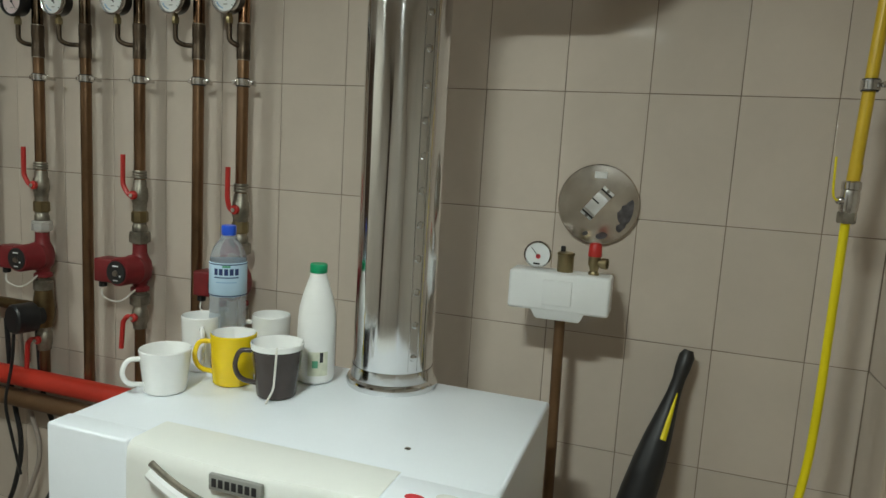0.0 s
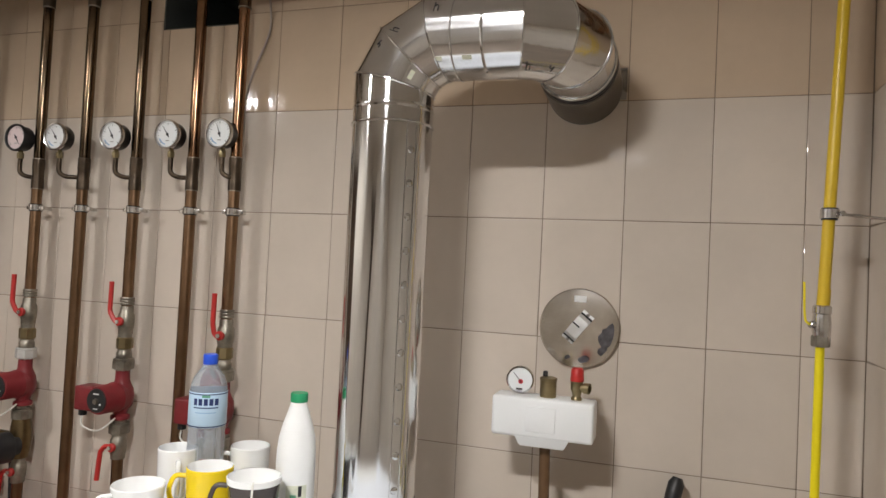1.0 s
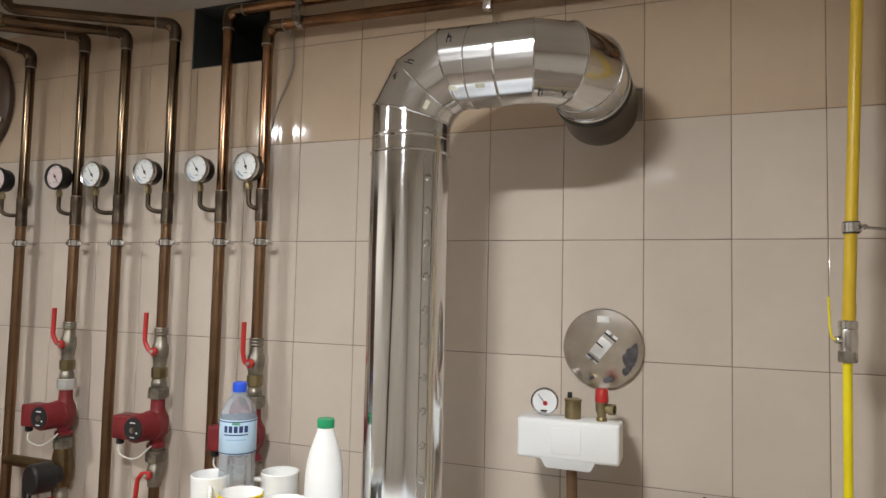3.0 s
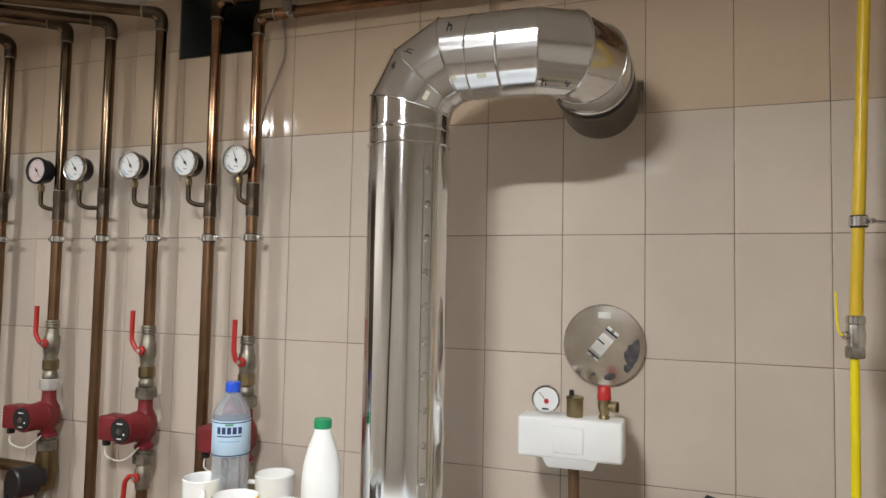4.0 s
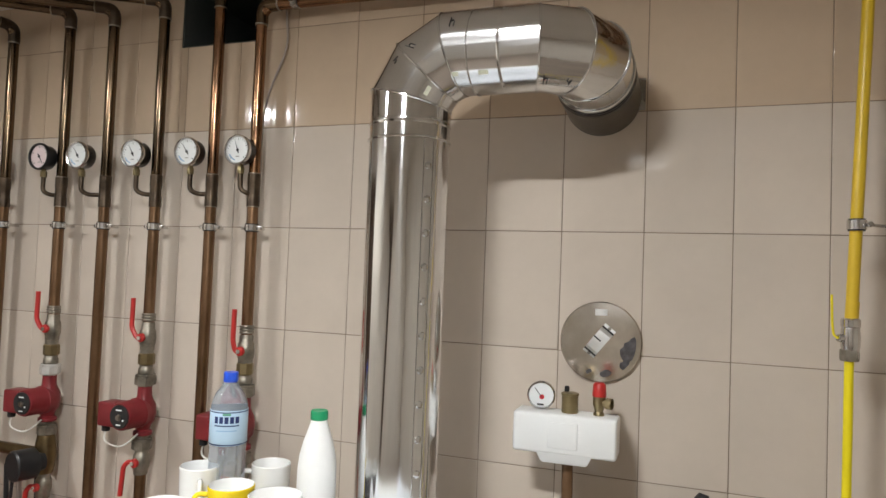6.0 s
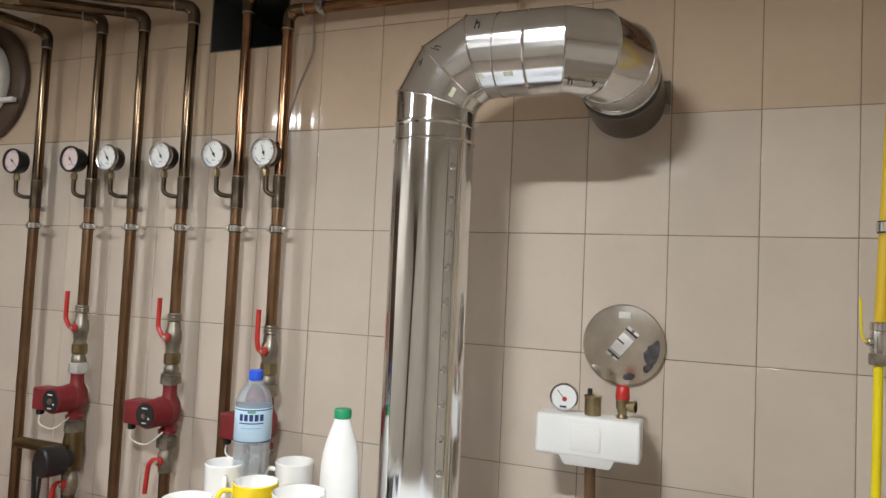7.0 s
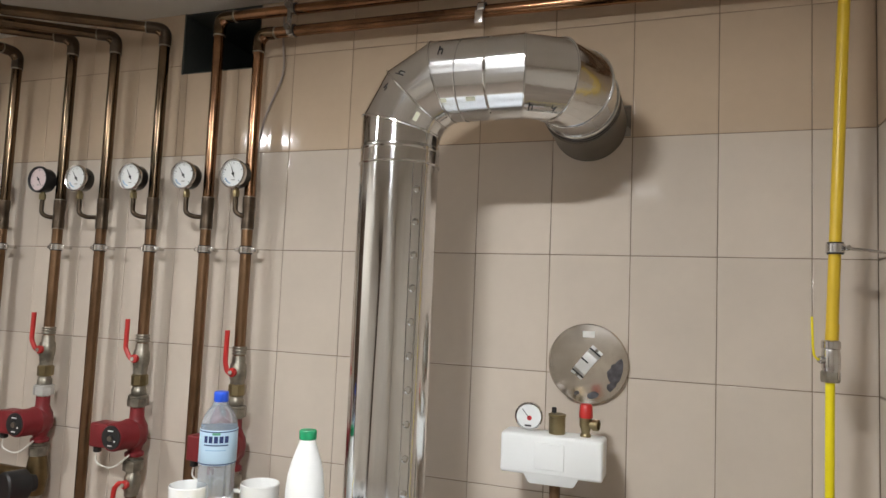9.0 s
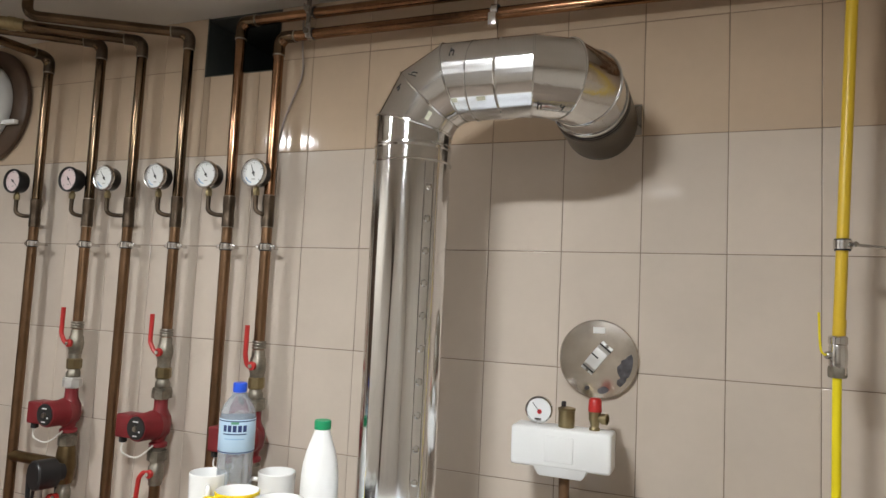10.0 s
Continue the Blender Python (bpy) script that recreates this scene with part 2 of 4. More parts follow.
def towards(d):
    """Turns z to the direction d."""
    return Vector((0, 0, 1)).rotation_difference(Vector(d)).to_matrix().to_4x4()


def lathe(profile, n=24, m=AXIS_Z, bm=None, close=False):
    """A body turned round z from (radius, height) pairs, then moved by m."""
    bm = bm or bmesh.new()
    rings = []
    for r, z in profile:
        if r < 1e-6:
            rings.append([bm.verts.new(m @ Vector((0, 0, z)))])
        else:
            rings.append([bm.verts.new(m @ Vector((r * math.cos(2 * math.pi * j / n), r * math.sin(2 * math.pi * j / n), z))) for j in range(n)])
    pairs = list(zip(rings, rings[1:]))
    if close:
        pairs.append((rings[-1], rings[0]))
    for q, s in pairs:
        for j in range(n):
            k = (j + 1) % n
            if len(q) == 1 and len(s) == 1:
                continue
            if len(q) == 1:
                bm.faces.new((q[0], s[k], s[j]))
            elif len(s) == 1:
                bm.faces.new((q[j], q[k], s[0]))
            else:
                bm.faces.new((q[j], q[k], s[k], s[j]))
    return bm


def at(x, y, z, d=(0, 0, 1)):
    return Matrix.Translation((x, y, z)) @ towards(d)


def slug(r, h, edge=0.002):
    """A closed profile of a cylinder with softened rims."""
    return [(0, 0), (r - edge, 0), (r, edge), (r, h - edge), (r - edge, h), (0, h)]


def hexnut(r, h, m, bm=None):
    return lathe([(0, 0), (r * 0.9, 0), (r, h * 0.15), (r, h * 0.85), (r * 0.9, h), (0, h)], 6, m, bm)


# ---- structure ----
def wall_boxes(name, boxes, mat, label):
    bm = bmesh.new()
    for b in boxes:
        box(*b, bm=bm)
    return tagged(part(name, bm, mat), label, "wall", kind="structure")


hx0, hx1, hz0, hz1 = HOLE
WALL_Y0, WALL_Y1 = 0.0025, 0.15
wall_north = wall_boxes("wall_north", [
    (WALL_LEFT - 0.1, hx0, WALL_Y0, WALL_Y1, 0, CEIL), (hx1, WALL_RIGHT + 0.1, WALL_Y0, WALL_Y1, 0, CEIL),
    (hx0, hx1, WALL_Y0, WALL_Y1, 0, hz0)], GROUT, "beige glazed ceramic tile wall with dark grout joints")
wall_pier = wall_boxes("wall_pier", [(WALL_RIGHT + 0.1001, WALL_EAST + 0.12, PIER_Y + 0.0025, WALL_Y1, 0, CEIL), (WALL_RIGHT + 0.0025, WALL_RIGHT + 0.1001, PIER_Y + 0.0025, WALL_Y0, 0, CEIL)], GROUT, "beige tiled pier standing forward beside the gas pipe")
wall_east = wall_boxes("wall_east", [(WALL_EAST, WALL_EAST + 0.12, WALL_BACK, PIER_Y, 0, CEIL)], PLASTER, "plain beige side wall beyond the pier")
wall_west = wall_boxes("wall_west", [(WALL_LEFT - 0.12, WALL_LEFT, WALL_BACK, WALL_Y0, 0, CEIL)], PLASTER, "plain beige side wall")
DOOR = (-2.70, -1.85)
wall_south = wall_boxes("wall_south", [(WALL_LEFT - 0.12, WALL_EAST + 0.12, WALL_BACK - 0.12, WALL_BACK, 0, CEIL)], PLASTER, "plain beige wall behind the boiler room")
tagged(part("floor", box(WALL_LEFT - 0.12, WALL_EAST + 0.12, WALL_BACK - 0.12, WALL_Y1, -0.1, 0), FLOOR_TILE), "dull brown boiler room floor", "floor", kind="structure")
tagged(part("ceiling", box(WALL_LEFT - 0.12, WALL_EAST + 0.12, WALL_BACK - 0.12, 0.6, CEIL, CEIL + 0.1), CEILING_PAINT), "white painted ceiling over the pipes", "ceiling", kind="structure")
# duct and reveals are coloured near black to paint the shade inside the opening
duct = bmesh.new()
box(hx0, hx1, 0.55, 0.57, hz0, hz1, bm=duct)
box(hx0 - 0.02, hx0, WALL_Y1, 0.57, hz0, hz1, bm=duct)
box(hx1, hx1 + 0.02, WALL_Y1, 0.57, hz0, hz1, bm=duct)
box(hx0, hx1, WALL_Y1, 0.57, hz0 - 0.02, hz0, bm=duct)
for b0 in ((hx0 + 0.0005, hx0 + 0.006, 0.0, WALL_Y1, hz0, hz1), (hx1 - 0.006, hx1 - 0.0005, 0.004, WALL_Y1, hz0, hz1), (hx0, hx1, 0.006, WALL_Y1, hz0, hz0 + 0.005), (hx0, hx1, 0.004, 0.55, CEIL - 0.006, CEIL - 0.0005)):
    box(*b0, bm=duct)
tagged(part("vent_opening", duct, DUCT_SHADE), "rough vent opening cut through the tiled wall, shade painted near black", "vent", kind="structure")

door = tagged(part("door_1", box(DOOR[0], DOOR[1], WALL_BACK + 0.002, WALL_BACK + 0.045, 0.004, 2.05, 0.004), DOOR_BROWN), "dark brown closed door in the far wall", "door", kind="structure")
part("door_handle", sweep(rounded([(-1.92, WALL_BACK + 0.044, 1.02), (-1.92, WALL_BACK + 0.09, 1.02), (-2.03, WALL_BACK + 0.09, 1.02)], 0.02, 4), 0.009, 10), ZINC, door)

# unseen door, added so the flue mirrors a dark band on its left
door = tagged(part("reflection_door", box(WALL_LEFT + 0.002, WALL_LEFT + 0.045, -1.00, -0.17, 0.004, 2.05, 0.004), DOOR_BROWN), "unseen dark door added for a dark band on the flue", "door", kind="structure")
part("door_handle", sweep(rounded([(WALL_LEFT + 0.044, -0.92, 1.02), (WALL_LEFT + 0.09, -0.92, 1.02), (WALL_LEFT + 0.09, -0.81, 1.02)], 0.02, 4), 0.009, 10), ZINC, door)

# ---- flue pipe ----
flue = thing("flue_pipe", "shiny stainless steel flue pipe bending from boiler into wall", "flue pipe")
SEG = 0.072
c30, s30 = math.cos(radians(30)), 0.5
v3 = Vector((FLUE_X + SEG * (s30 + c30), FLUE_Y, FLUE_Z))
v1 = Vector((FLUE_X, FLUE_Y, FLUE_Z - SEG * (s30 + c30)))
v2 = v1 + Vector((SEG * s30, 0, SEG * c30))
SEG_W = 0.068
w1 = Vector((FLUE_WALL_X - SEG_W * (s30 + c30), FLUE_Y, FLUE_Z))
w2 = w1 + Vector((SEG_W * c30, SEG_W * s30, 0))
w3 = Vector((FLUE_WALL_X, FLUE_Y + SEG_W * (s30 + c30), FLUE_Z - 0.003))
SLEEVE_Z = 1.785
line = [Vector((FLUE_X, FLUE_Y, BOILER_TOP)), Vector((FLUE_X, FLUE_Y, SLEEVE_Z)), v1, v2, v3, Vector((-0.128, FLUE_Y, FLUE_Z)), w1, w2, w3, Vector((FLUE_WALL_X + 0.001, -0.195, FLUE_Z - 0.008)), Vector((FLUE_WALL_X + 0.004, 0.02, FLUE_Z - 0.018))]


def mitre_rings(pts, r, n):
    """One ring a point, in the plane that halves each bend."""
    rings = []
    a = b = None
    for i, p in enumerate(pts):
        d0 = (pts[i] - pts[i - 1]).normalized() if i else (pts[1] - pts[0]).normalized()
        d1 = (pts[i + 1] - pts[i]).normalized() if i < len(pts) - 1 else d0
        if a is None:
            a, b = frame_for(d0)
        d = (d0 + d1).normalized()
        ring = []
        for j in range(n):
            o = a * math.cos(2 * math.pi * j / n) * r + b * math.sin(2 * math.pi * j / n) * r
            o -= d0 * (o.dot(d) / d0.dot(d))
            ring.append(p + o)
        rings.append(ring)
        q = d0.rotation_difference(d1)
        a, b = q @ a, q @ b
    return rings


FLUE_N = 64
rings = mitre_rings(line, FLUE_R, FLUE_N)
names = ["pipe_section", "socket", "elbow_segment", "elbow_segment", "socket", "pipe_section", "elbow_segment", "elbow_segment", "elbow_segment", "wall_sleeve"]
for i, nm in enumerate(names):
    bm = bmesh.new()
    q, s = ([bm.verts.new(c) for c in rings[k]] for k in (i, i + 1))
    for j in range(FLUE_N):
        k = (j + 1) % FLUE_N
        bm.faces.new((q[j], q[k], s[k], s[j]))
    part(nm, bm, SLEEVE if nm == "wall_sleeve" else STEEL_UP if i < 2 else STEEL_ALONG if i in (4, 5) else STEEL_BEND if i in (2, 3, 6) else STEEL, flue, sharp=60)
# raised seams where the pieces meet
for i, grow in ((1, 0.003), (2, 0.0026), (3, 0.0026), (4, 0.0026), (5, 0.002), (6, 0.0026), (7, 0.0026), (8, 0.0026), (9, 0.004)):
    mid = line[i]
    ring = [mid + (c - mid) * (1 + 0.4 * grow / FLUE_R) for c in rings[i]]
    part("seam_bead", sweep(ring + ring[:2], grow * 0.8, 8, caps=False), STEEL, flue)
part("seam_bead", lathe([(FLUE_R, -0.006), (FLUE_R + 0.0016, 0), (FLUE_R, 0.006)], FLUE_N, at(FLUE_X, FLUE_Y, SLEEVE_Z + 0.036)), STEEL, flue)
flue_socket = Vector((-0.062, FLUE_Y, FLUE_Z))
part("seam_bead", lathe([(FLUE_R, -0.003), (FLUE_R + 0.0016, 0), (FLUE_R, 0.003)], FLUE_N, at(*flue_socket, (1, 0, 0))), STEEL, flue)
part("base_flange", lathe([(FLUE_R + 0.001, 0.045), (FLUE_R + 0.003, 0.03), (FLUE_R + 0.004, 0.02), (FLUE_R + 0.011, 0.016), (FLUE_R + 0.014, 0.008), (FLUE_R + 0.012, 0.0), (FLUE_R - 0.004, 0.0)], FLUE_N, at(FLUE_X, FLUE_Y, BOILER_TOP)), STEEL, flue, "polished rim where the flue meets the boiler")

# ---- boiler ----
BX0, BX1, BY0, BY1 = -0.735, 0.072, -0.845, -0.315
boiler = thing("gas_boiler", "white floor-standing gas boiler with cream front panel", "boiler")
part("body", box(BX0, BX1, BY0, BY1, 0.03, BOILER_TOP, 0.008, 3), BOILER_WHITE, boiler)

# ---- pipes ----
RISER_Y = -0.06
RISERS = [-1.912, -1.652, -1.462, -1.257, -1.046, -0.896]
HEADINGS = [Vector(d).normalized() for d in ((-0.08, -1.0, 0), (-0.78, -0.62, 0), (-0.80, -0.60, 0), (-0.845, -0.535, 0))]
TOPS = [2.303, 2.331, 2.320, 2.326, 2.340, 2.273]
for i, (x, top) in enumerate(zip(RISERS, TOPS)):
    t = thing("copper_riser", "brown tarnished copper heating riser on the tiled wall", "pipe", "heating risers")
    corner = Vector((x, RISER_Y, top))
    if i < 4:
        end = corner + HEADINGS[i] * (0.70, 1.25, 1.45, 0.50)[i]
        run = [(x, RISER_Y, 1.77), corner, end, end + Vector((0, 0, CEIL - top))]
    else:
        end = Vector((WALL_RIGHT - 0.002, RISER_Y, top - 0.012))
        run = [(x, RISER_Y, 1.77), corner, end]
    part("lower_pipe", sweep([(x, RISER_Y, 0.62), (x, RISER_Y, 1.695)], 0.0165, 16), COPPER_RED, t, "brown copper pipe")
    part("upper_pipe", sweep(rounded(run, 0.046), 0.0165, 16), COPPER_BRIGHT if i > 3 else COPPER, t, "shinier copper pipe above the gauge")
    part("tee", lathe([(0.0165, -0.045), (0.0186, -0.045), (0.0186, -0.018), (0.0176, -0.014), (0.0176, 0.014), (0.0186, 0.018), (0.0186, 0.05), (0.0165, 0.05)], 20, at(x, RISER_Y, 1.722)), COPPER_DARK, t, "darkened soldered tee")
    c = part("pipe_clamp", lathe([(0.017, -0.009), (0.0215, -0.009), (0.0215, 0.009), (0.017, 0.009)], 20, at(x, RISER_Y, 1.614)), ZINC, t, "zinc pipe clamp")
    part("clamp_ear", box(x + 0.019, x + 0.040, RISER_Y - 0.006, RISER_Y + 0.006, 1.608, 1.620, 0.002), ZINC, c)
    part("clamp_ear", box(x - 0.034, x - 0.019, RISER_Y - 0.006, RISER_Y + 0.006, 1.608, 1.620, 0.002), ZINC, c)
    part("clamp_lining", lathe([(0.0166, -0.012), (0.0192, -0.012), (0.0192, 0.012), (0.0166, 0.012)], 20, at(x, RISER_Y, 1.614)), BLACK_PLASTIC, c)
    part("clamp_rod", sweep([(x, RISER_Y + 0.02, 1.614), (x, -0.0005, 1.614)], 0.004, 8), ZINC, c)
    away = (end - corner).normalized()
    part("elbow", sweep(rounded([corner - Vector((0, 0, 0.056)), corner, corner + away * 0.058], 0.045), 0.0188, 16), COPPER_DARK if i < 4 else COPPER, t, "soldered copper elbow")
    for p, d in ((corner - Vector((0, 0, 0.057)), (0, 0, 1)), (corner + away * 0.059, away)):
        part("solder_ring", lathe([(0.0165, -0.0025), (0.0190, -0.0018), (0.0190, 0.0018), (0.0165, 0.0025)], 20, at(*p, d)), SOLDER, t, "pale solder ring")
    for z in (1.676, 1.773):
        part("solder_ring", lathe([(0.0165, -0.002), (0.0185, -0.001), (0.0185, 0.001), (0.0165, 0.002)], 20, at(x, RISER_Y, z)), SOLDER if i in (1, 4, 5) else COPPER_DARK, t)
    if i == 2:
        part("coupling", lathe([(0.0165, -0.035), (0.0215, -0.034), (0.0215, -0.012), (0.0235, -0.010), (0.0235, 0.010), (0.0215, 0.012), (0.0215, 0.034), (0.0165, 0.035)], 12, at(*(corner + away * 0.40), away)), BRASS, t, "brass coupling in the level run")

# ---- lamps ----
for (x, y, z), half, power, shade in LAMPS:
    t = thing("ceiling_lamp", "slim white batten ceiling lamp that is lit", "lamp", "ceiling lamps")
    rim = bmesh.new()
    box(x - half - 0.016, x + half + 0.016, y - 0.058, y + 0.058, z - 0.016, z, 0.003, 2, rim)
    for x0, x1, y0, y1 in ((x - half - 0.016, x + half + 0.016, y - 0.058, y - 0.043), (x - half - 0.016, x + half + 0.016, y + 0.043, y + 0.058), (x - half - 0.016, x - half - 0.001, y - 0.0428, y + 0.0428), (x + half + 0.001, x + half + 0.016, y - 0.0428, y + 0.0428)):
        box(x0, x1, y0, y1, z - shade, z - 0.0161, 0.001, 1, rim)
    part("base", rim, LAMP_BASE, t)
    part("diffuser", box(x - half, x + half, y - 0.042, y + 0.042, z - 0.024, z - 0.0162, 0.001, 1), glow("lamp_glow", LAMP_WARM, power), t)

# ---- flue details ----
FACE = Vector((0.42, -0.91, 0)).normalized()
seam_dir = Vector((math.cos(radians(-39)), math.sin(radians(-39)), 0))
bm = bmesh.new()
side = Vector((-seam_dir.y, seam_dir.x, 0))
for k in range(2):
    o = Vector((FLUE_X, FLUE_Y, 0)) + seam_dir * (FLUE_R + 0.0004) + side * (0.011 * (2 * k - 1))
    sweep([o + Vector((0, 0, BOILER_TOP + 0.05)), o + Vector((0, 0, SLEEVE_Z - 0.006))], 0.0008, 6, bm)
z = BOILER_TOP + 0.08
while z < SLEEVE_Z - 0.02:
    c = Vector((FLUE_X, FLUE_Y, z)) + seam_dir * (FLUE_R - 0.0005)
    lathe([(0.0085, 0), (0.007, 0.002), (0.003, 0.003), (0, 0.0031)], 12, Matrix.Translation(c) @ towards(seam_dir), bm)
    z += 0.071
part("lap_seam", bm, STEEL, flue, "pressed lengthwise seam with dimples")


def flue_spot(i, u, radial):
    a, b = line[i], line[i + 1]
    ax = (b - a).normalized()
    rad = (Vector(radial) - ax * Vector(radial).dot(ax)).normalized()
    return a.lerp(b, u) + rad * FLUE_R, ax, rad


def scribble(i, u, radial, size, strokes, turn):
    """A small marker stroke written on the flue."""
    p, ax, rad = flue_spot(i, u, radial)
    e1 = Matrix.Rotation(radians(turn), 3, rad) @ ax
    e2 = rad.cross(e1)
    bm = bmesh.new()
    for s in strokes:
        sweep([p + (e1 * x + e2 * y) * size + rad * 0.0004 - rad * ((x * x + y * y) * size * size / (2 * FLUE_R)) * 0.5 for x, y in s], 0.0012, 5, bm)
    part("marker_scribble", bm, INK, flue, "black marker scribble")


LETTER_H = [[(-0.3, 1), (-0.3, -1)], [(-0.3, 0), (0.1, 0.35), (0.35, 0.1), (0.35, -1)]]
SQUIGGLE = [[(-0.6, 0.5), (-0.4, -0.2), (0.1, -0.2), (0.3, 0.5)], [(0.3, 0.5), (0.4, -0.9)]]
scribble(4, 0.35, (0, -0.86, 0.50), 0.013, LETTER_H, 0)
scribble(3, 0.15, (-0.15, -0.85, 0.35), 0.012, LETTER_H, 35)
scribble(2, 0.80, (-0.40, -0.85, 0.20), 0.010, SQUIGGLE, 60)
scribble(6, 0.06, (0, -0.55, -0.83), 0.011, LETTER_H, 10)
scribble(6, 0.80, (0.3, -0.42, -0.87), 0.010, SQUIGGLE, -20)
# paper labels inside of the bend
for i, u, radial in ((4, 0.4, (0, -0.72, -0.70)), (5, 0.25, (0, -0.72, -0.70)), (2, 0.5, (0.55, -0.8, -0.3))):
    p, ax, rad = flue_spot(i, u, radial)
    tan = rad.cross(ax)
    bm = bmesh.new()
    grid = [[bm.verts.new(p + ax * a + (rad * math.cos(b) + tan * math.sin(b) - rad) * FLUE_R + (rad * math.cos(b) + tan * math.sin(b)) * 0.0005) for a in (-0.010, 0.010)] for b in (-0.055, 0, 0.055)]
    for q, s in zip(grid, grid[1:]):
        bm.faces.new((q[0], q[1], s[1], s[0]))
    part("paper_label", bm, LABEL_CREAM, flue, "small pale paper label")
for gy in (-0.183, -0.167):
    part("dark_gap", lathe([(FLUE_R + 0.0005, -0.003), (FLUE_R + 0.0022, -0.0015), (FLUE_R + 0.0022, 0.0015), (FLUE_R + 0.0005, 0.003)], FLUE_N, at(FLUE_WALL_X + 0.002, gy, FLUE_Z - 0.010, (0, -1, 0))), INK, flue, "black sealing ring")
part("sleeve_rim", lathe([(FLUE_R + 0.0005, 0), (FLUE_R + 0.005, 0), (FLUE_R + 0.005, 0.150), (FLUE_R + 0.0005, 0.152)], FLUE_N, at(FLUE_WALL_X, -0.003, FLUE_Z - 0.017, (0, -1, 0.05))), SLEEVE, flue, "dark steel wall sleeve")
part("wall_collar", lathe([(FLUE_R - 0.01, 0), (FLUE_R + 0.006, 0), (FLUE_R + 0.006, 0.003), (FLUE_R + 0.002, 0.006), (FLUE_R - 0.01, 0.006)], FLUE_N, at(FLUE_WALL_X, -0.0005, FLUE_Z - 0.017, (0, -1, 0))), SLEEVE, flue, "dull metal collar round the wall opening")
part("wall_plate", box(FLUE_WALL_X + 0.03, FLUE_WALL_X + 0.104, -0.004, -0.0006, FLUE_Z - 0.05, FLUE_Z + 0.030, 0.001), STEEL_DULL, flue, "corner of a dull backing plate")

# ---- boiler details ----
PX0, PX1 = -0.555, -0.095
bm = bmesh.new()
prof = [(-0.755, BOILER_TOP + 0.0004), (-0.765, BOILER_TOP + 0.0016), (-0.835, BOILER_TOP + 0.0016), (-0.846, BOILER_TOP - 0.002), (-0.8515, BOILER_TOP - 0.009), (-0.854, BOILER_TOP - 0.03), (-0.858, 0.62), (-0.855, 0.30), (-0.835, 0.30), (-0.835, BOILER_TOP - 0.02)]
ends = []
for x in (PX0, PX0 + 0.006, (PX0 + PX1) / 2, PX1 - 0.006, PX1):
    k = 0.0 if x in (PX0, PX1) else (0.016 if abs(x - (PX0 + PX1) / 2) < 0.01 else 0.003)
    ends.append([bm.verts.new((x, y - (k if y < -0.845 else 0), z)) for y, z in prof])
for q, s in zip(ends, ends[1:]):
    for j in range(len(prof)):
        bm.faces.new((q[j], q[(j + 1) % len(prof)], s[(j + 1) % len(prof)], s[j]))
bm.faces.new(ends[0])
bm.faces.new(ends[-1][::-1])
panel = part("front_panel", bm, BOILER_CREAM, boiler, "cream rounded plastic front panel")
part("control_cover", box(PX1 + 0.002, BX1 - 0.001, -0.855, -0.765, 0.55, BOILER_TOP + 0.0016, 0.005, 3), BOILER_WHITE, boiler, "white cover beside the front panel")
part("side_strip", box(BX0, PX0 - 0.0015, -0.851, -0.80, 0.30, BOILER_TOP + 0.0012, 0.005, 3), BOILER_WHITE, boiler)
# the second tube is a dark rod that paints the gap's shade above the lip
for nm, dy, dz, rr, mt, lab in (("grip_lip", -0.868, 0.0, 0.0105, WHITE_FOAM, "white curved grip lip"), ("grip_gap_shade", -0.8655, 0.016, 0.0055, NICKEL, "dark rod painting the shaded gap over the grip")):
    bm = sweep([(x, dy - 0.007 * math.cos((x + 0.325) * 6), 0.905 + dz - 0.052 * (1 - ((x + 0.325) / 0.17) ** 2)) for x in [-0.490 + 0.33 * k / 16 for k in range(17)]], rr, 8)
    part(nm, bm, mt, panel, lab)
badge = part("badge", box(-0.372, -0.276, -0.8765, -0.868, 0.902, 0.928, 0.0015, 2), BADGE_GREY, panel, "grey maker's badge")
for k in range(7):
    part("badge_bar", box(-0.366 + 0.0122 * k, -0.3575 + 0.0122 * k, -0.8775, -0.8755, 0.908, 0.922, 0.0004, 1), INK, panel)
part("sticker", lathe(slug(0.016, 0.0008, 0.0003), 20, Matrix.Translation((-0.045, -0.825, BOILER_TOP + 0.0017)) @ Matrix.Diagonal((1, 0.6, 1, 1))), INK_RED, boiler, "red oval sticker")
part("sticker", lathe(slug(0.020, 0.0008, 0.0003), 20, Matrix.Translation((0.003, -0.808, BOILER_TOP + 0.0017)) @ Matrix.Diagonal((1, 0.6, 1, 1))), PAPER, boiler, "pale grey oval sticker")
part("screw", lathe([(0, 0.0015), (0.004, 0.0013), (0.006, 0.0), (0.007, -0.001)], 12, at(-0.118, -0.668, BOILER_TOP)), STEEL_DULL, boiler)
for fx in (BX0 + 0.06, BX1 - 0.06):
    for fy in (BY0 + 0.06, BY1 - 0.06):
        part("foot", lathe(slug(0.025, 0.032), 16, at(fx, fy, 0)), BLACK_PLASTIC, boiler)


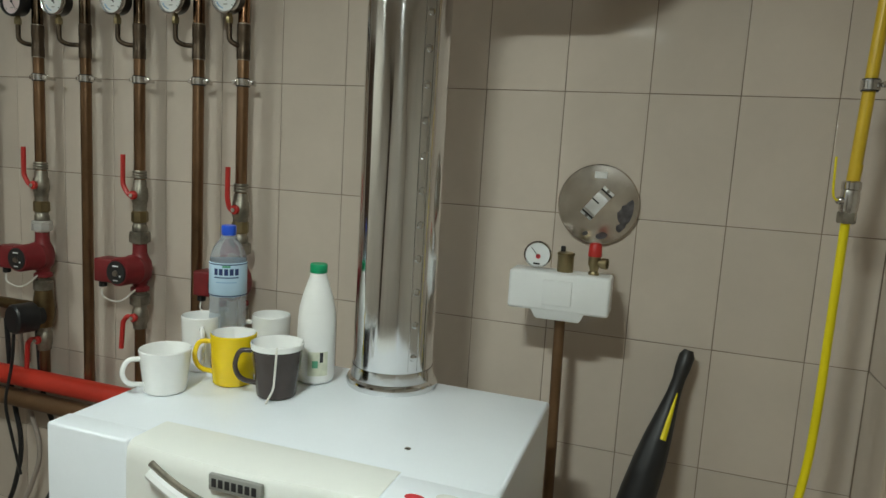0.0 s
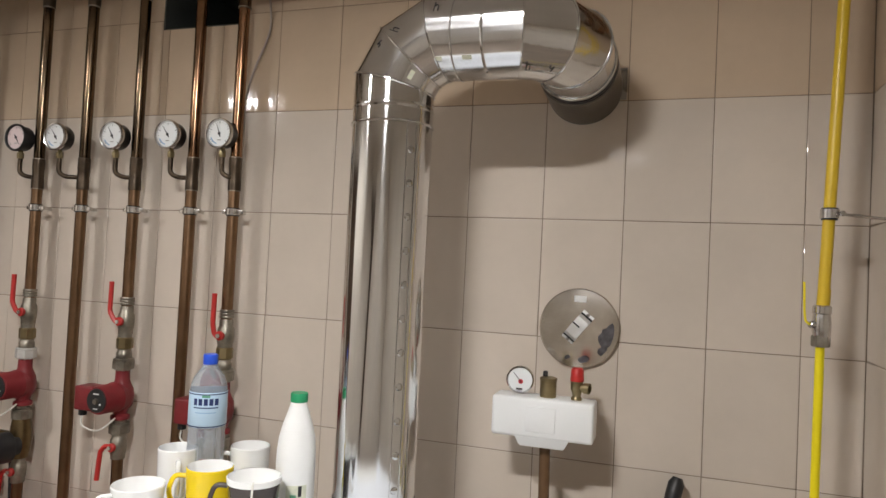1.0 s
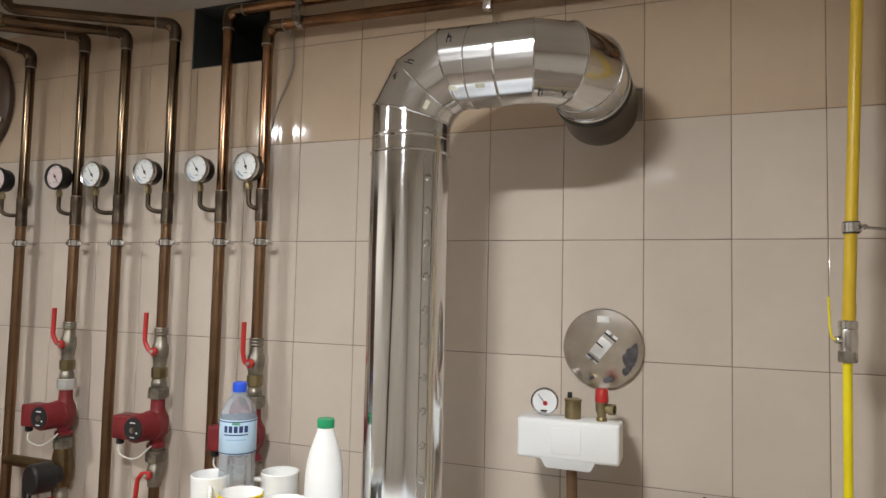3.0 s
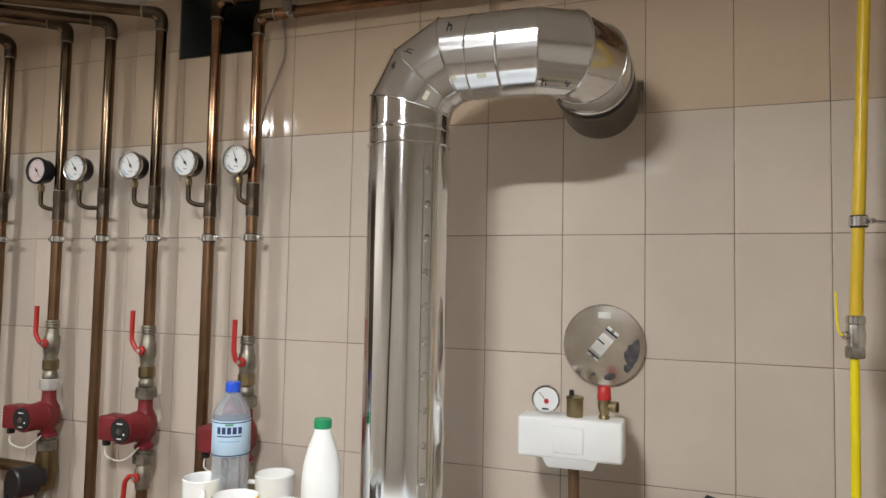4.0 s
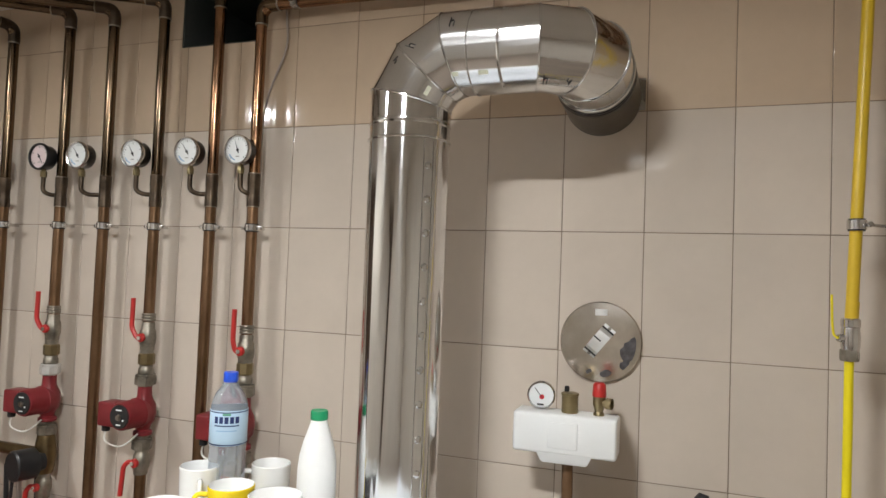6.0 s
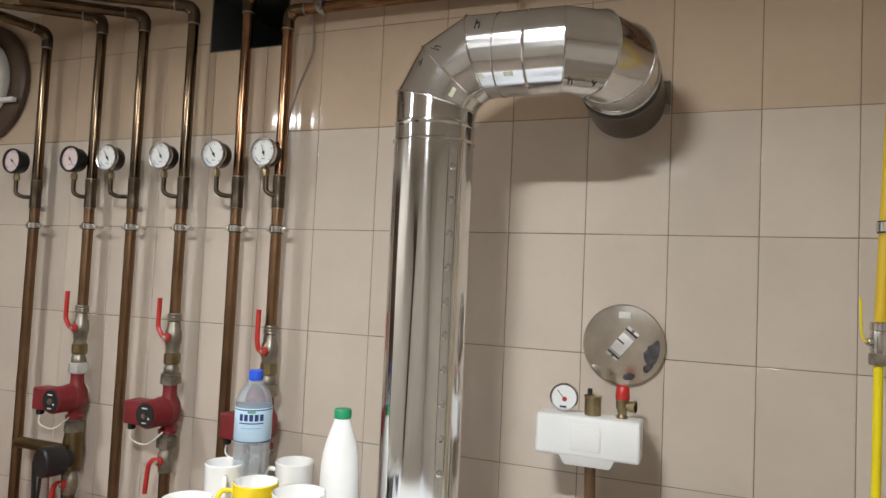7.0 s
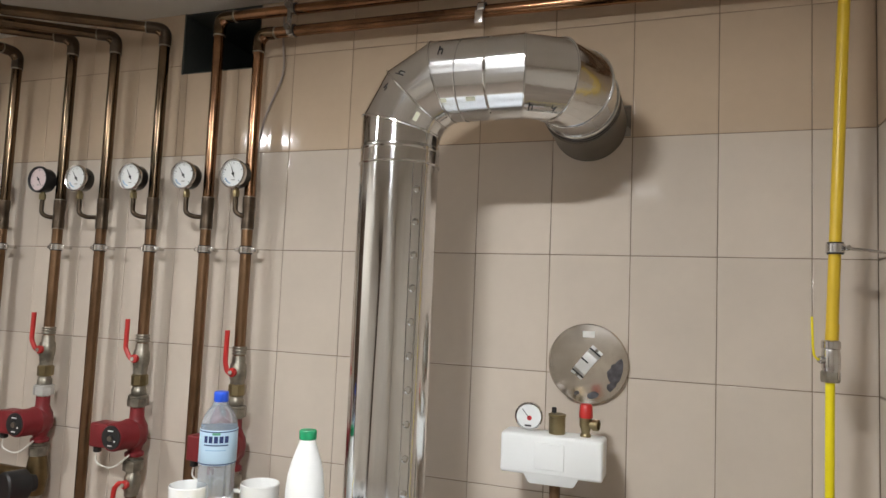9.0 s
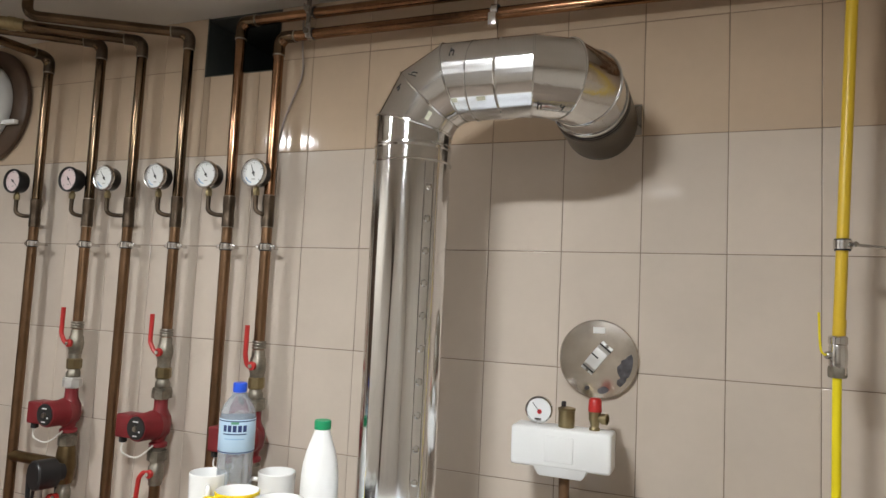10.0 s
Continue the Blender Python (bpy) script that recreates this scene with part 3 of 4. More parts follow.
# ---- mugs and bottles on the boiler ----
def mug(x, y, r0, r1, h, mat, inner, label, turn, rim=None, name="mug"):
    t = thing(name, label, "mug", "mugs on the boiler")
    t.location = (x, y, BOILER_TOP)
    th = 0.0035
    prof = [(0, 0.002), (r0 * 0.8, 0.002), (r0 * 0.85, 0), (r0 * 0.97, 0.003), (r0, 0.012)]
    for k in range(1, 6):
        prof.append((r0 + (r1 - r0) * k / 5, 0.012 + (h - 0.014) * k / 5))
    prof += [(r1 - th / 2, h)]
    part("body", lathe(prof, 36), mat, t)
    part("inside", lathe([(r1 - th / 2, h), (r1 - th, h - 0.003), (r0 - th, 0.014), (r0 * 0.7, 0.007), (0, 0.006)], 36), inner, t)
    pts = [Vector((r1 * 0.97, 0, h * 0.82)), Vector((r1 + 0.022, 0, h * 0.84)), Vector((r1 + 0.034, 0, h * 0.55)), Vector((r1 + 0.022, 0, h * 0.28)), Vector((r0 * 0.98, 0, h * 0.22))]
    part("handle", sweep(rounded(pts, 0.02, 5), 0.0052, 10), rim or mat, t)
    t.rotation_euler = (0, 0, radians(turn))
    return t


mug(-0.668, -0.630, 0.042, 0.051, 0.090, PORCELAIN, PORCELAIN, "wide white porcelain cup standing on the boiler", 238)
mug(-0.700, -0.478, 0.040, 0.043, 0.123, PORCELAIN, PORCELAIN, "tall plain white porcelain mug on the boiler", -50)
mug(-0.578, -0.385, 0.040, 0.044, 0.121, PORCELAIN, PORCELAIN, "white porcelain mug beside the milk bottle", 200)
yellow = mug(-0.580, -0.525, 0.043, 0.048, 0.110, PORCELAIN_YELLOW, PORCELAIN, "bright yellow mug with white inside and brown motif", 210)
dark = mug(-0.458, -0.548, 0.041, 0.053, 0.113, PORCELAIN_DARK, PORCELAIN, "dark brown mug with a white rim and tea string", 205)
part("rim_band", lathe([(0.0520, 0.101), (0.0532, 0.1015), (0.0538, 0.1125), (0.052, 0.1135)], 36), PORCELAIN, dark, "white band at the rim")
part("motif", box(0.040, 0.0475, -0.012, -0.004, 0.03, 0.06, 0.001), PORCELAIN_DARK, yellow, "brown painted motif")
bm = sweep(rounded([(0.02, -0.030, 0.105), (0.027, -0.046, 0.116), (0.028, -0.050, 0.085), (0.024, -0.050, 0.03), (0.012, -0.058, 0.002)], 0.01, 4), 0.0022, 6)
part("tea_string", bm, CABLE_WHITE, dark, "white tea bag string").rotation_euler = (0, 0, radians(-205))

water = thing("water_bottle", "clear plastic water bottle with pale blue label", "bottle")
WBX, WBY = -0.662, -0.435
water.location = (WBX, WBY, BOILER_TOP)
water.scale = (1, 1, 1.012)
R = 0.0405
body = [(0, 0.006), (R * 0.6, 0.002), (R * 0.85, 0.0), (R, 0.014)]
for k in range(6):
    z = 0.02 + 0.022 * k
    body += [(R, z), (R, z + 0.013), (R * 0.965, z + 0.018)]
body += [(R, 0.156), (R, 0.244), (R * 0.985, 0.250), (R * 0.93, 0.260), (R * 0.81, 0.272), (R * 0.61, 0.284), (R * 0.44, 0.292), (0.0142, 0.298), (0.0142, 0.304)]
bottle_body = part("body", lathe(body, 36), PET, water)
part("label", lathe([(R + 0.0005, 0.166), (R + 0.0012, 0.167), (R + 0.0012, 0.241), (R + 0.0005, 0.242)], 48), LABEL_BLUE, water, "pale blue paper label")
for z in (0.1685, 0.2385):
    part("label_line", lathe([(R + 0.0013, z - 0.0012), (R + 0.0018, z), (R + 0.0013, z + 0.0012)], 48), INK_BLUE, water)


def wrap_bar(parent, name, radius, a0, a1, z0, z1, mat):
    """A flat mark wrapped round an upright cylinder, angles in degrees."""
    bm = bmesh.new()
    n = 6
    cols = []
    for k in range(n + 1):
        a = radians(a0 + (a1 - a0) * k / n)
        cols.append([bm.verts.new((radius * math.cos(a), radius * math.sin(a), z)) for z in (z0, z1)])
    for q, s in zip(cols, cols[1:]):
        bm.faces.new((q[0], s[0], s[1], q[1]))
    return part(name, bm, mat, parent)


for k in range(5):
    wrap_bar(water, "label_bar", R + 0.0016, -98 + k * 16, -86.5 + k * 16, 0.2150, 0.2295, INK_BLUE)
wrap_bar(water, "label_bar", R + 0.0016, -98, -22, 0.2085, 0.2110, INK_BLUE)
wrap_bar(water, "label_bar", R + 0.0016, -92, -28, 0.198, 0.200, LABEL_MID)
wrap_bar(water, "label_motif", R + 0.0016, -72, -48, 0.2320, 0.2370, INK_GREEN)
cap = part("cap", lathe([(0.0150, 0.300), (0.0162, 0.302), (0.0162, 0.319), (0.0148, 0.322), (0, 0.322)], 28), CAP_BLUE, water, "blue screw cap")
part("neck_ring", lathe([(0.0145, 0.292), (0.0180, 0.294), (0.0180, 0.297), (0.0145, 0.299)], 28), PET, water)

milk = thing("milk_bottle", "white opaque plastic milk bottle with green cap", "bottle")
milk.location = (-0.434, -0.430, BOILER_TOP)
milk.scale = (0.95, 0.95, 1)
part("body", lathe([(0, 0.004), (0.034, 0.0), (0.042, 0.006), (0.044, 0.02), (0.044, 0.115), (0.0432, 0.142), (0.0405, 0.167), (0.0335, 0.195), (0.0245, 0.220), (0.0190, 0.236), (0.0180, 0.246)], 36), MILK_PLASTIC, milk)
part("cap", lathe([(0.0185, 0.242), (0.0198, 0.244), (0.0198, 0.259), (0.0180, 0.262), (0, 0.262)], 28), CAP_GREEN, milk, "green screw cap")
wrap_bar(milk, "label_patch", 0.0446, -85, -25, 0.022, 0.075, LABEL_CREAM)
wrap_bar(milk, "label_mark", 0.0449, -50, -40, 0.052, 0.074, INK)
wrap_bar(milk, "label_mark", 0.0449, -72, -55, 0.040, 0.056, INK_GREEN)


# ---- riser fittings ----
def clamp(parent, x, y, z, d=(0, 0, 1), r=0.0165):
    c = part("pipe_clamp", lathe([(r + 0.0005, -0.009), (r + 0.004, -0.009), (r + 0.004, 0.009), (r + 0.0005, 0.009)], 20, at(x, y, z, d)), ZINC, parent, "zinc pipe clamp")
    part("clamp_lining", lathe([(r, -0.011), (r + 0.0022, -0.011), (r + 0.0022, 0.011), (r, 0.011)], 20, at(x, y, z, d)), BLACK_PLASTIC, c)
    return c


def gauge(gx, gy, gz, rx, ry, case, face, needle, label):
    t = thing("pressure_gauge", label, "gauge", "gauges on the risers")
    Rg = 0.0412
    m = at(gx, gy, gz, (0, -1, 0))
    part("case", lathe([(0, -0.030), (Rg * 0.9, -0.030), (Rg * 0.97, -0.024), (Rg * 0.97, 0.0), (Rg * 1.04, 0.002), (Rg * 1.05, 0.010), (Rg * 0.99, 0.013), (Rg * 0.93, 0.011), (Rg * 0.92, 0.006), (0, 0.006)], 36, m), case, t)
    part("bezel", lathe([(Rg * 1.0, 0.002), (Rg * 1.075, 0.003), (Rg * 1.08, 0.010), (Rg * 1.02, 0.0145), (Rg * 0.95, 0.0135), (Rg * 0.90, 0.0095), (Rg * 0.90, 0.0073), (Rg * 0.93, 0.0065)], 36, m), BLACK_PLASTIC if case is BLACK_PLASTIC else ZINC, t, "" if case is BLACK_PLASTIC else "bright metal bezel")
    d = part("dial", lathe([(0, 0.0072), (Rg * 0.915, 0.0070)], 36, m), face, t, "printed dial face")
    # a ring of graduation marks, and the needle
    bm = bmesh.new()
    for k in range(21):
        a = radians(225 - 270 * k / 20)
        r0, r1 = Rg * (0.70 if k % 5 == 0 else 0.77), Rg * 0.83
        q = [Vector((gx + math.cos(a) * r, gy - 0.0078, gz + math.sin(a) * r)) for r in (r0, r1)]
        sweep(q, 0.0006 if k % 5 else 0.0010, 4, bm)
    part("graduation", bm, INK, d)
    a = radians(needle)
    bm = sweep([(gx - math.cos(a) * 0.010, gy - 0.0092, gz - math.sin(a) * 0.010), (gx + math.cos(a) * 0.030, gy - 0.0092, gz + math.sin(a) * 0.030)], 0, 5, radii=[0.0016, 0.0005])
    lathe(slug(0.0045, 0.003, 0.001), 12, Matrix.Translation((gx, gy - 0.0078, gz)) @ towards((0, -1, 0)), bm)
    part("needle", bm, INK, d, "black needle")
    if face is DIAL:
        arc = [(gx + 0.030 * math.cos(radians(q)), gy - 0.0078, gz + 0.030 * math.sin(radians(q))) for q in range(205, 256, 10)]
        part("dial_arc", sweep(arc, 0.0016, 6), LABEL_MID, d, "blue arc on the dial")
    part("dial_mark", box(gx - 0.006, gx + 0.006, gy - 0.0080, gy - 0.0074, gz - 0.020, gz - 0.0175), BADGE_GREY, d)
    bm = hexnut(0.0105, 0.020, at(gx, gy + 0.012, gz - 0.066))
    lathe(slug(0.007, 0.03, 0.001), 12, at(gx, gy + 0.012, gz - 0.050), bm)
    part("nut", bm, BRASS, t, "brass connector nut")
    bend = rounded([(gx, gy + 0.012, gz - 0.064), (gx, gy + 0.012, gz - 0.112), (gx + 0.02, gy + 0.022, gz - 0.123), (rx, ry, gz - 0.123)], 0.016, 5)
    part("siphon", sweep(bend, 0.0072, 10), COPPER_DARK, t, "thin tarnished brass pipe")
    return t


def lever(parent, x, y, z, height, reach=0.029):
    """A red valve lever that stands beside its stem."""
    pts = [(x - 0.004, y - 0.030, z - 0.004), (x - 0.014, y - 0.034, z + 0.004), (x - reach - 0.001, y - 0.036, z + 0.030), (x - reach, y - 0.036, z + height)]
    if height < 0:
        pts = [(x, y - 0.030, z), (x - 0.016, y - 0.034, z + 0.006), (x - 0.032, y - 0.036, z - 0.012), (x - 0.040, y - 0.036, z + height)]
    bm = sweep(rounded(pts, 0.010, 4), 0.0074, 8)
    lathe(slug(0.0135, 0.012), 12, at(x, y - 0.022, z, (0, -1, 0)), bm)
    part("lever", bm, RED_PLASTIC, parent, "red coated lever")
    part("stem_nut", hexnut(0.007, 0.006, at(x, y - 0.034, z, (0, -1, 0))), ZINC, parent)


def ball_valve(x, y, z, up, label, reach=0.029):
    t = thing("ball_valve", label, "valve", "valves on the risers")
    bm = lathe([(0, -0.038), (0.021, -0.038), (0.021, -0.024), (0.0235, -0.020), (0.0245, 0.0), (0.0235, 0.020), (0.0195, 0.026), (0.0195, 0.040), (0.018, 0.046), (0, 0.046)], 20, at(x, y, z))
    lathe(slug(0.012, 0.026), 14, at(x, y, z, (0, -1, 0)), bm)
    part("body", bm, NICKEL, t, "worn nickel-plated body")
    bm = bmesh.new()
    for k in range(3):
        lathe([(0.0168, -0.004), (0.0205, -0.003), (0.0215, 0.0), (0.0205, 0.003), (0.0168, 0.004)], 20, at(x, y, z + 0.053 + 0.0085 * k), bm)
    part("thread_collar", bm, NICKEL, t, "ribbed collar above the body")
    lever(t, x, y, z, 0.12 if up else -0.10, reach)
    return t


def pump(x, y, z, label):
    t = thing("circulation_pump", label, "pump", "circulation pumps")
    bm = lathe([(0, -0.068), (0.028, -0.068), (0.028, -0.058), (0.020, -0.052), (0.024, -0.038), (0.033, -0.026), (0.036, 0.0), (0.033, 0.024), (0.026, 0.038), (0.0215, 0.050), (0.0205, 0.080), (0, 0.080)], 24, at(x, y, z))
    part("volute", bm, RED_CAST, t, "red painted cast iron volute")
    motor = part("motor", lathe([(0, 0.0), (0.045, 0.0), (0.046, 0.02), (0.043, 0.024), (0.0425, 0.077), (0.039, 0.084), (0, 0.084)], 28, at(x - 0.006, y - 0.005, z, (0, -1, 0))), RED_CAST, t, "red motor housing")
    part("nameplate", lathe([(0, 0.003), (0.034, 0.003), (0.036, 0.0), (0.036, -0.002)], 28, at(x - 0.006, y - 0.089, z, (0, -1, 0))), BLACK_PLASTIC, motor, "black round nameplate")
    bm = bmesh.new()
    box(x - 0.016, x + 0.004, y - 0.0935, y - 0.0915, z + 0.018, z + 0.0215, bm=bm)
    box(x + 0.008, x + 0.013, y - 0.0935, y - 0.0915, z - 0.012, z - 0.007, bm=bm)
    part("plate_mark", bm, DIAL, motor)
    part("plate_knob", lathe([(0, 0.007), (0.008, 0.006), (0.010, 0.0)], 16, at(x - 0.006, y - 0.091, z - 0.002, (0, -1, 0))), STEEL_DULL, motor)
    part("plate_mark", box(x - 0.014, x + 0.002, y - 0.0935, y - 0.0915, z - 0.025, z - 0.022), DIAL, motor)
    tb = part("terminal_box", box(x - 0.097, x - 0.030, y - 0.085, y - 0.025, z - 0.036, z + 0.036, 0.006, 3), RED_CAST, t, "red terminal box")
    part("cable_gland", lathe(slug(0.012, 0.02), 14, at(x - 0.085, y - 0.06, z - 0.055)), BLACK_PLASTIC, tb)
    part("cable", sweep(rounded([(x - 0.085, y - 0.06, z - 0.05), (x - 0.088, y - 0.065, z - 0.085), (x - 0.03, y - 0.055, z - 0.105), (x + 0.01, y - 0.03, z - 0.06)], 0.03, 5), 0.0028, 6), CABLE_WHITE, tb, "thin white cable")
    return t


def union(x, y, z, r, mat, label):
    t = thing("union_nut", label, "pipe fitting", "union nuts")
    bm = lathe([(0, -0.018), (0.022, -0.018), (0.022, -0.014), (r, -0.013), (r, 0.011), (r * 0.9, 0.014), (0.021, 0.016), (0.021, 0.026), (0, 0.026)], 8, at(x, y, z))
    part("nut", bm, mat, t)
    part("ring", lathe([(r * 0.8, 0.012), (r * 0.96, 0.013), (r * 0.96, 0.018), (r * 0.8, 0.02)], 20, at(x, y, z)), mat, t)
    return t


GAUGE_X = [-1.985, -1.707, -1.541, -1.317, -1.111, -0.930]
for i, gx in enumerate(GAUGE_X):
    black = i in (0, 1)
    gauge(gx + 0.007, -0.100, 1.836, RISERS[i], RISER_Y, BLACK_PLASTIC if black else CASE_DARK, DIAL_PINK if i < 2 else DIAL, (-40, -55, 125, 120, 125, 110)[i],
          "black-rimmed pressure gauge with pinkish dial on the riser" if i < 2 else ("dark-cased pressure gauge with white dial on the riser" if i == 3 else "chrome-rimmed pressure gauge with white dial on the riser"))

for i in (1, 3, 5):
    x = RISERS[i]
    ball_valve(x, RISER_Y, {1: 1.275, 3: 1.272, 5: 1.257}[i], True, "ball valve with upright red lever above the pump", 0.019 if i == 5 else 0.029)
    t = thing("brass_sleeve", "short brass threaded sleeve below the valve", "pipe fitting", "brass sleeves")
    part("nut", lathe([(0, -0.018), (0.021, -0.018), (0.0245, -0.014), (0.0245, 0.014), (0.021, 0.018), (0, 0.018)], 8, at(x, RISER_Y, 1.205)), BRASS, t, "brass hexagon")
    part("nipple", lathe([(0, 0), (0.020, 0), (0.0225, 0.004), (0.0225, 0.020), (0.0195, 0.024), (0.0195, 0.032), (0, 0.032)], 18, at(x, RISER_Y, 1.156)), NICKEL, t, "worn nickel nipple")
    part("nipple", lathe([(0, 0), (0.0195, 0), (0.0195, 0.014), (0, 0.014)], 18, at(x, RISER_Y, 1.222)), NICKEL, t)
    union(x, RISER_Y, 1.140, 0.031, ZINC_PALE if i == 1 else NICKEL, "pale zinc union nut above the pump" if i == 1 else "worn grey union nut above the pump")
    pump(x, RISER_Y, 1.043, "dark red circulation pump with black nameplate on riser")
    union(x, RISER_Y, 0.945, 0.030, NICKEL, "worn grey union nut below the pump")
    if i != 1:
        ball_valve(x, RISER_Y, 0.893, False, "ball valve with hanging red lever below the pump")
# the mixing branch between the first two risers
t = thing("mixing_valve", "brass mixing valve with black actuator between two risers", "valve")
x0, x1 = RISERS[0], RISERS[1]
part("branch", sweep([(x0, RISER_Y, 0.865), (x1 + 0.01, RISER_Y, 0.865)], 0.019, 16), BRASS_DARK, t)
part("body", lathe([(0, -0.062), (0.026, -0.062), (0.030, -0.04), (0.034, 0.0), (0.030, 0.04), (0.026, 0.062), (0, 0.062)], 20, at(x1, RISER_Y, 0.868)), BRASS_DARK, t)
act = part("actuator", lathe([(0, 0.0), (0.028, 0.0), (0.030, 0.02), (0.046, 0.026), (0.048, 0.03), (0.048, 0.088), (0.043, 0.094), (0, 0.094)], 24, at(x1 + 0.015, RISER_Y - 0.02, 0.850, (-0.25, -1, 0))), BLACK_PLASTIC, t, "black actuator head")
part("cable", sweep(rounded([(x1 - 0.025, RISER_Y - 0.09, 0.81), (x1 - 0.035, RISER_Y - 0.09, 0.70), (x1 - 0.09, RISER_Y - 0.08, 0.55), (x1 - 0.05, RISER_Y - 0.06, 0.30)], 0.05, 5), 0.005, 8), BLACK_PLASTIC, act)
ball_valve(RISERS[1], RISER_Y, 0.765, False, "ball valve with hanging red lever below the mixing valve")

# ---- collector pipe and cables below it ----
t = thing("collector_pipe", "thick red painted collector pipe low on the wall", "pipe")
part("pipe", sweep([(WALL_LEFT, -0.095, 0.632), (-0.78, -0.095, 0.632)], 0.032, 20), RED_PIPE, t)
part("pipe", sweep([(WALL_LEFT, -0.075, 0.545), (-0.78, -0.075, 0.545)], 0.030, 20), BROWN_PIPE, t, "dark brown lower pipe")
for k, (x, c) in enumerate(((-1.86, BLACK_PLASTIC), (-1.80, CABLE_GREY), (-1.72, BLACK_PLASTIC))):
    t = thing("hanging_cable", "dark cable sagging down the tiled wall", "cable", "hanging cables")
    part("cable", sweep(rounded([(x, -0.03, 0.80), (x + 0.02, -0.035, 0.55), (x + 0.10 + 0.03 * k, -0.06, 0.36), (x + 0.06, -0.08, 0.16), (x - 0.05, -0.10, 0.012)], 0.08, 6), 0.008, 8), c, t)

# ---- safety group on its own pipe ----
sg = thing("boiler_safety_group", "white insulated safety group with gauge and brass valves", "safety valve")
STAND = Vector((0.305, -1.73, 1.48))
sg.scale, sg.location = (0.956,) * 3, STAND * 0.044
GX0, GX1, GY0, GY1 = -0.086, 0.160, -0.108, -0.025
bm = box(GX0, GX1, GY0, GY1, 1.082, 1.178, 0.008, 3)
part("cover", bm, WHITE_FOAM, sg, "white moulded insulation cover")
part("cover_foot", lathe([(0, 0), (0.062, 0), (0.068, 0.004), (0.080, 0.024), (0, 0.024)], 4, Matrix.Translation((0.038, (GY0 + GY1) / 2, 1.0605)) @ Matrix.Diagonal((1.15, 0.70, 1, 1)) @ pose(0, 0, 0, 0, 0, 45)), WHITE_FOAM, sg)
part("cover_panel", box(0.000, 0.070, GY0 - 0.003, GY0 + 0.004, 1.098, 1.160, 0.002, 2), WHITE_FOAM, sg)
gm = at(-0.026, -0.066, 1.214, (0.12, -1, 0))
sgg = part("gauge_case", lathe([(0, -0.02), (0.031, -0.02), (0.033, -0.014), (0.034, 0.006), (0.031, 0.009), (0.030, 0.004), (0, 0.004)], 32, gm), ZINC, sg, "chrome gauge case")
part("gauge_dial", lathe([(0, 0.0052), (0.0298, 0.005)], 32, gm), DIAL, sgg, "cream gauge dial")
bm = bmesh.new()
sweep([gm @ Vector((0.004, -0.006, 0.0075)), gm @ Vector((-0.018, 0.015, 0.0075))], 0.0009, 5, bm)
part("gauge_needle", bm, INK, sgg)
part("gauge_mark", lathe(slug(0.006, 0.0012, 0.0003), 12, gm @ Matrix.Translation((0.002, -0.004, 0.0055))), INK_RED, sgg)
part("gauge_mark", box(-0.034, -0.018, -0.0765, -0.0755, 1.190, 1.194), INK, sgg)
vent = part("air_vent", lathe([(0, 0), (0.019, 0), (0.020, 0.004), (0.020, 0.042), (0.0215, 0.043), (0.0215, 0.048), (0.012, 0.051), (0, 0.051)], 24, at(0.044, -0.066, 1.177)), BRASS, sg, "brass automatic air vent")
part("vent_cap", lathe(slug(0.006, 0.015), 12, at(0.036, -0.066, 1.226)), BLACK_PLASTIC, vent)
bm = lathe([(0, 0), (0.013, 0), (0.013, 0.006), (0.010, 0.010), (0.012, 0.020), (0.015, 0.026), (0.015, 0.046), (0, 0.046)], 20, at(0.113, -0.066, 1.177))
lathe([(0, 0), (0.010, 0), (0.010, 0.018), (0.0135, 0.019), (0.0135, 0.032), (0.011, 0.033), (0.010, 0.026), (0, 0.026)], 20, at(0.113, -0.066, 1.208, (1, -0.25, 0)), bm)
valve = part("relief_valve", bm, BRASS, sg, "brass safety relief valve")
part("relief_cap", lathe([(0, 0), (0.0165, 0), (0.0165, 0.006), (0.0150, 0.028), (0.011, 0.033), (0, 0.034)], 14, at(0.113, -0.066, 1.223)), RED_PLASTIC, valve, "red plastic cap")
part("feed_pipe", sweep([(0.040, -0.056, 1.08), (0.060, -0.056, -0.07)], 0.0135, 16), BROWN_PIPE, sg, "brown pipe below the safety group")

# ---- wall cap with a strap handle ----
capt = thing("flue_inspection_cap", "round stainless steel inspection cap with strap handle", "wall cap")
cm = at(0.106, 0.0, 1.347, (0, -1, 0))
part("plate", lathe([(0.099, -0.001), (0.0995, 0.010), (0.097, 0.0125), (0.088, 0.0135), (0.060, 0.0165), (0.03, 0.018), (0, 0.0185)], 56, cm), STEEL_CAP, capt)


def cap_height(r):
    return 0.0185 - 0.0020 * (r / 0.06) ** 2 if r < 0.06 else 0.0165 - 0.0030 * (r - 0.06) / 0.028


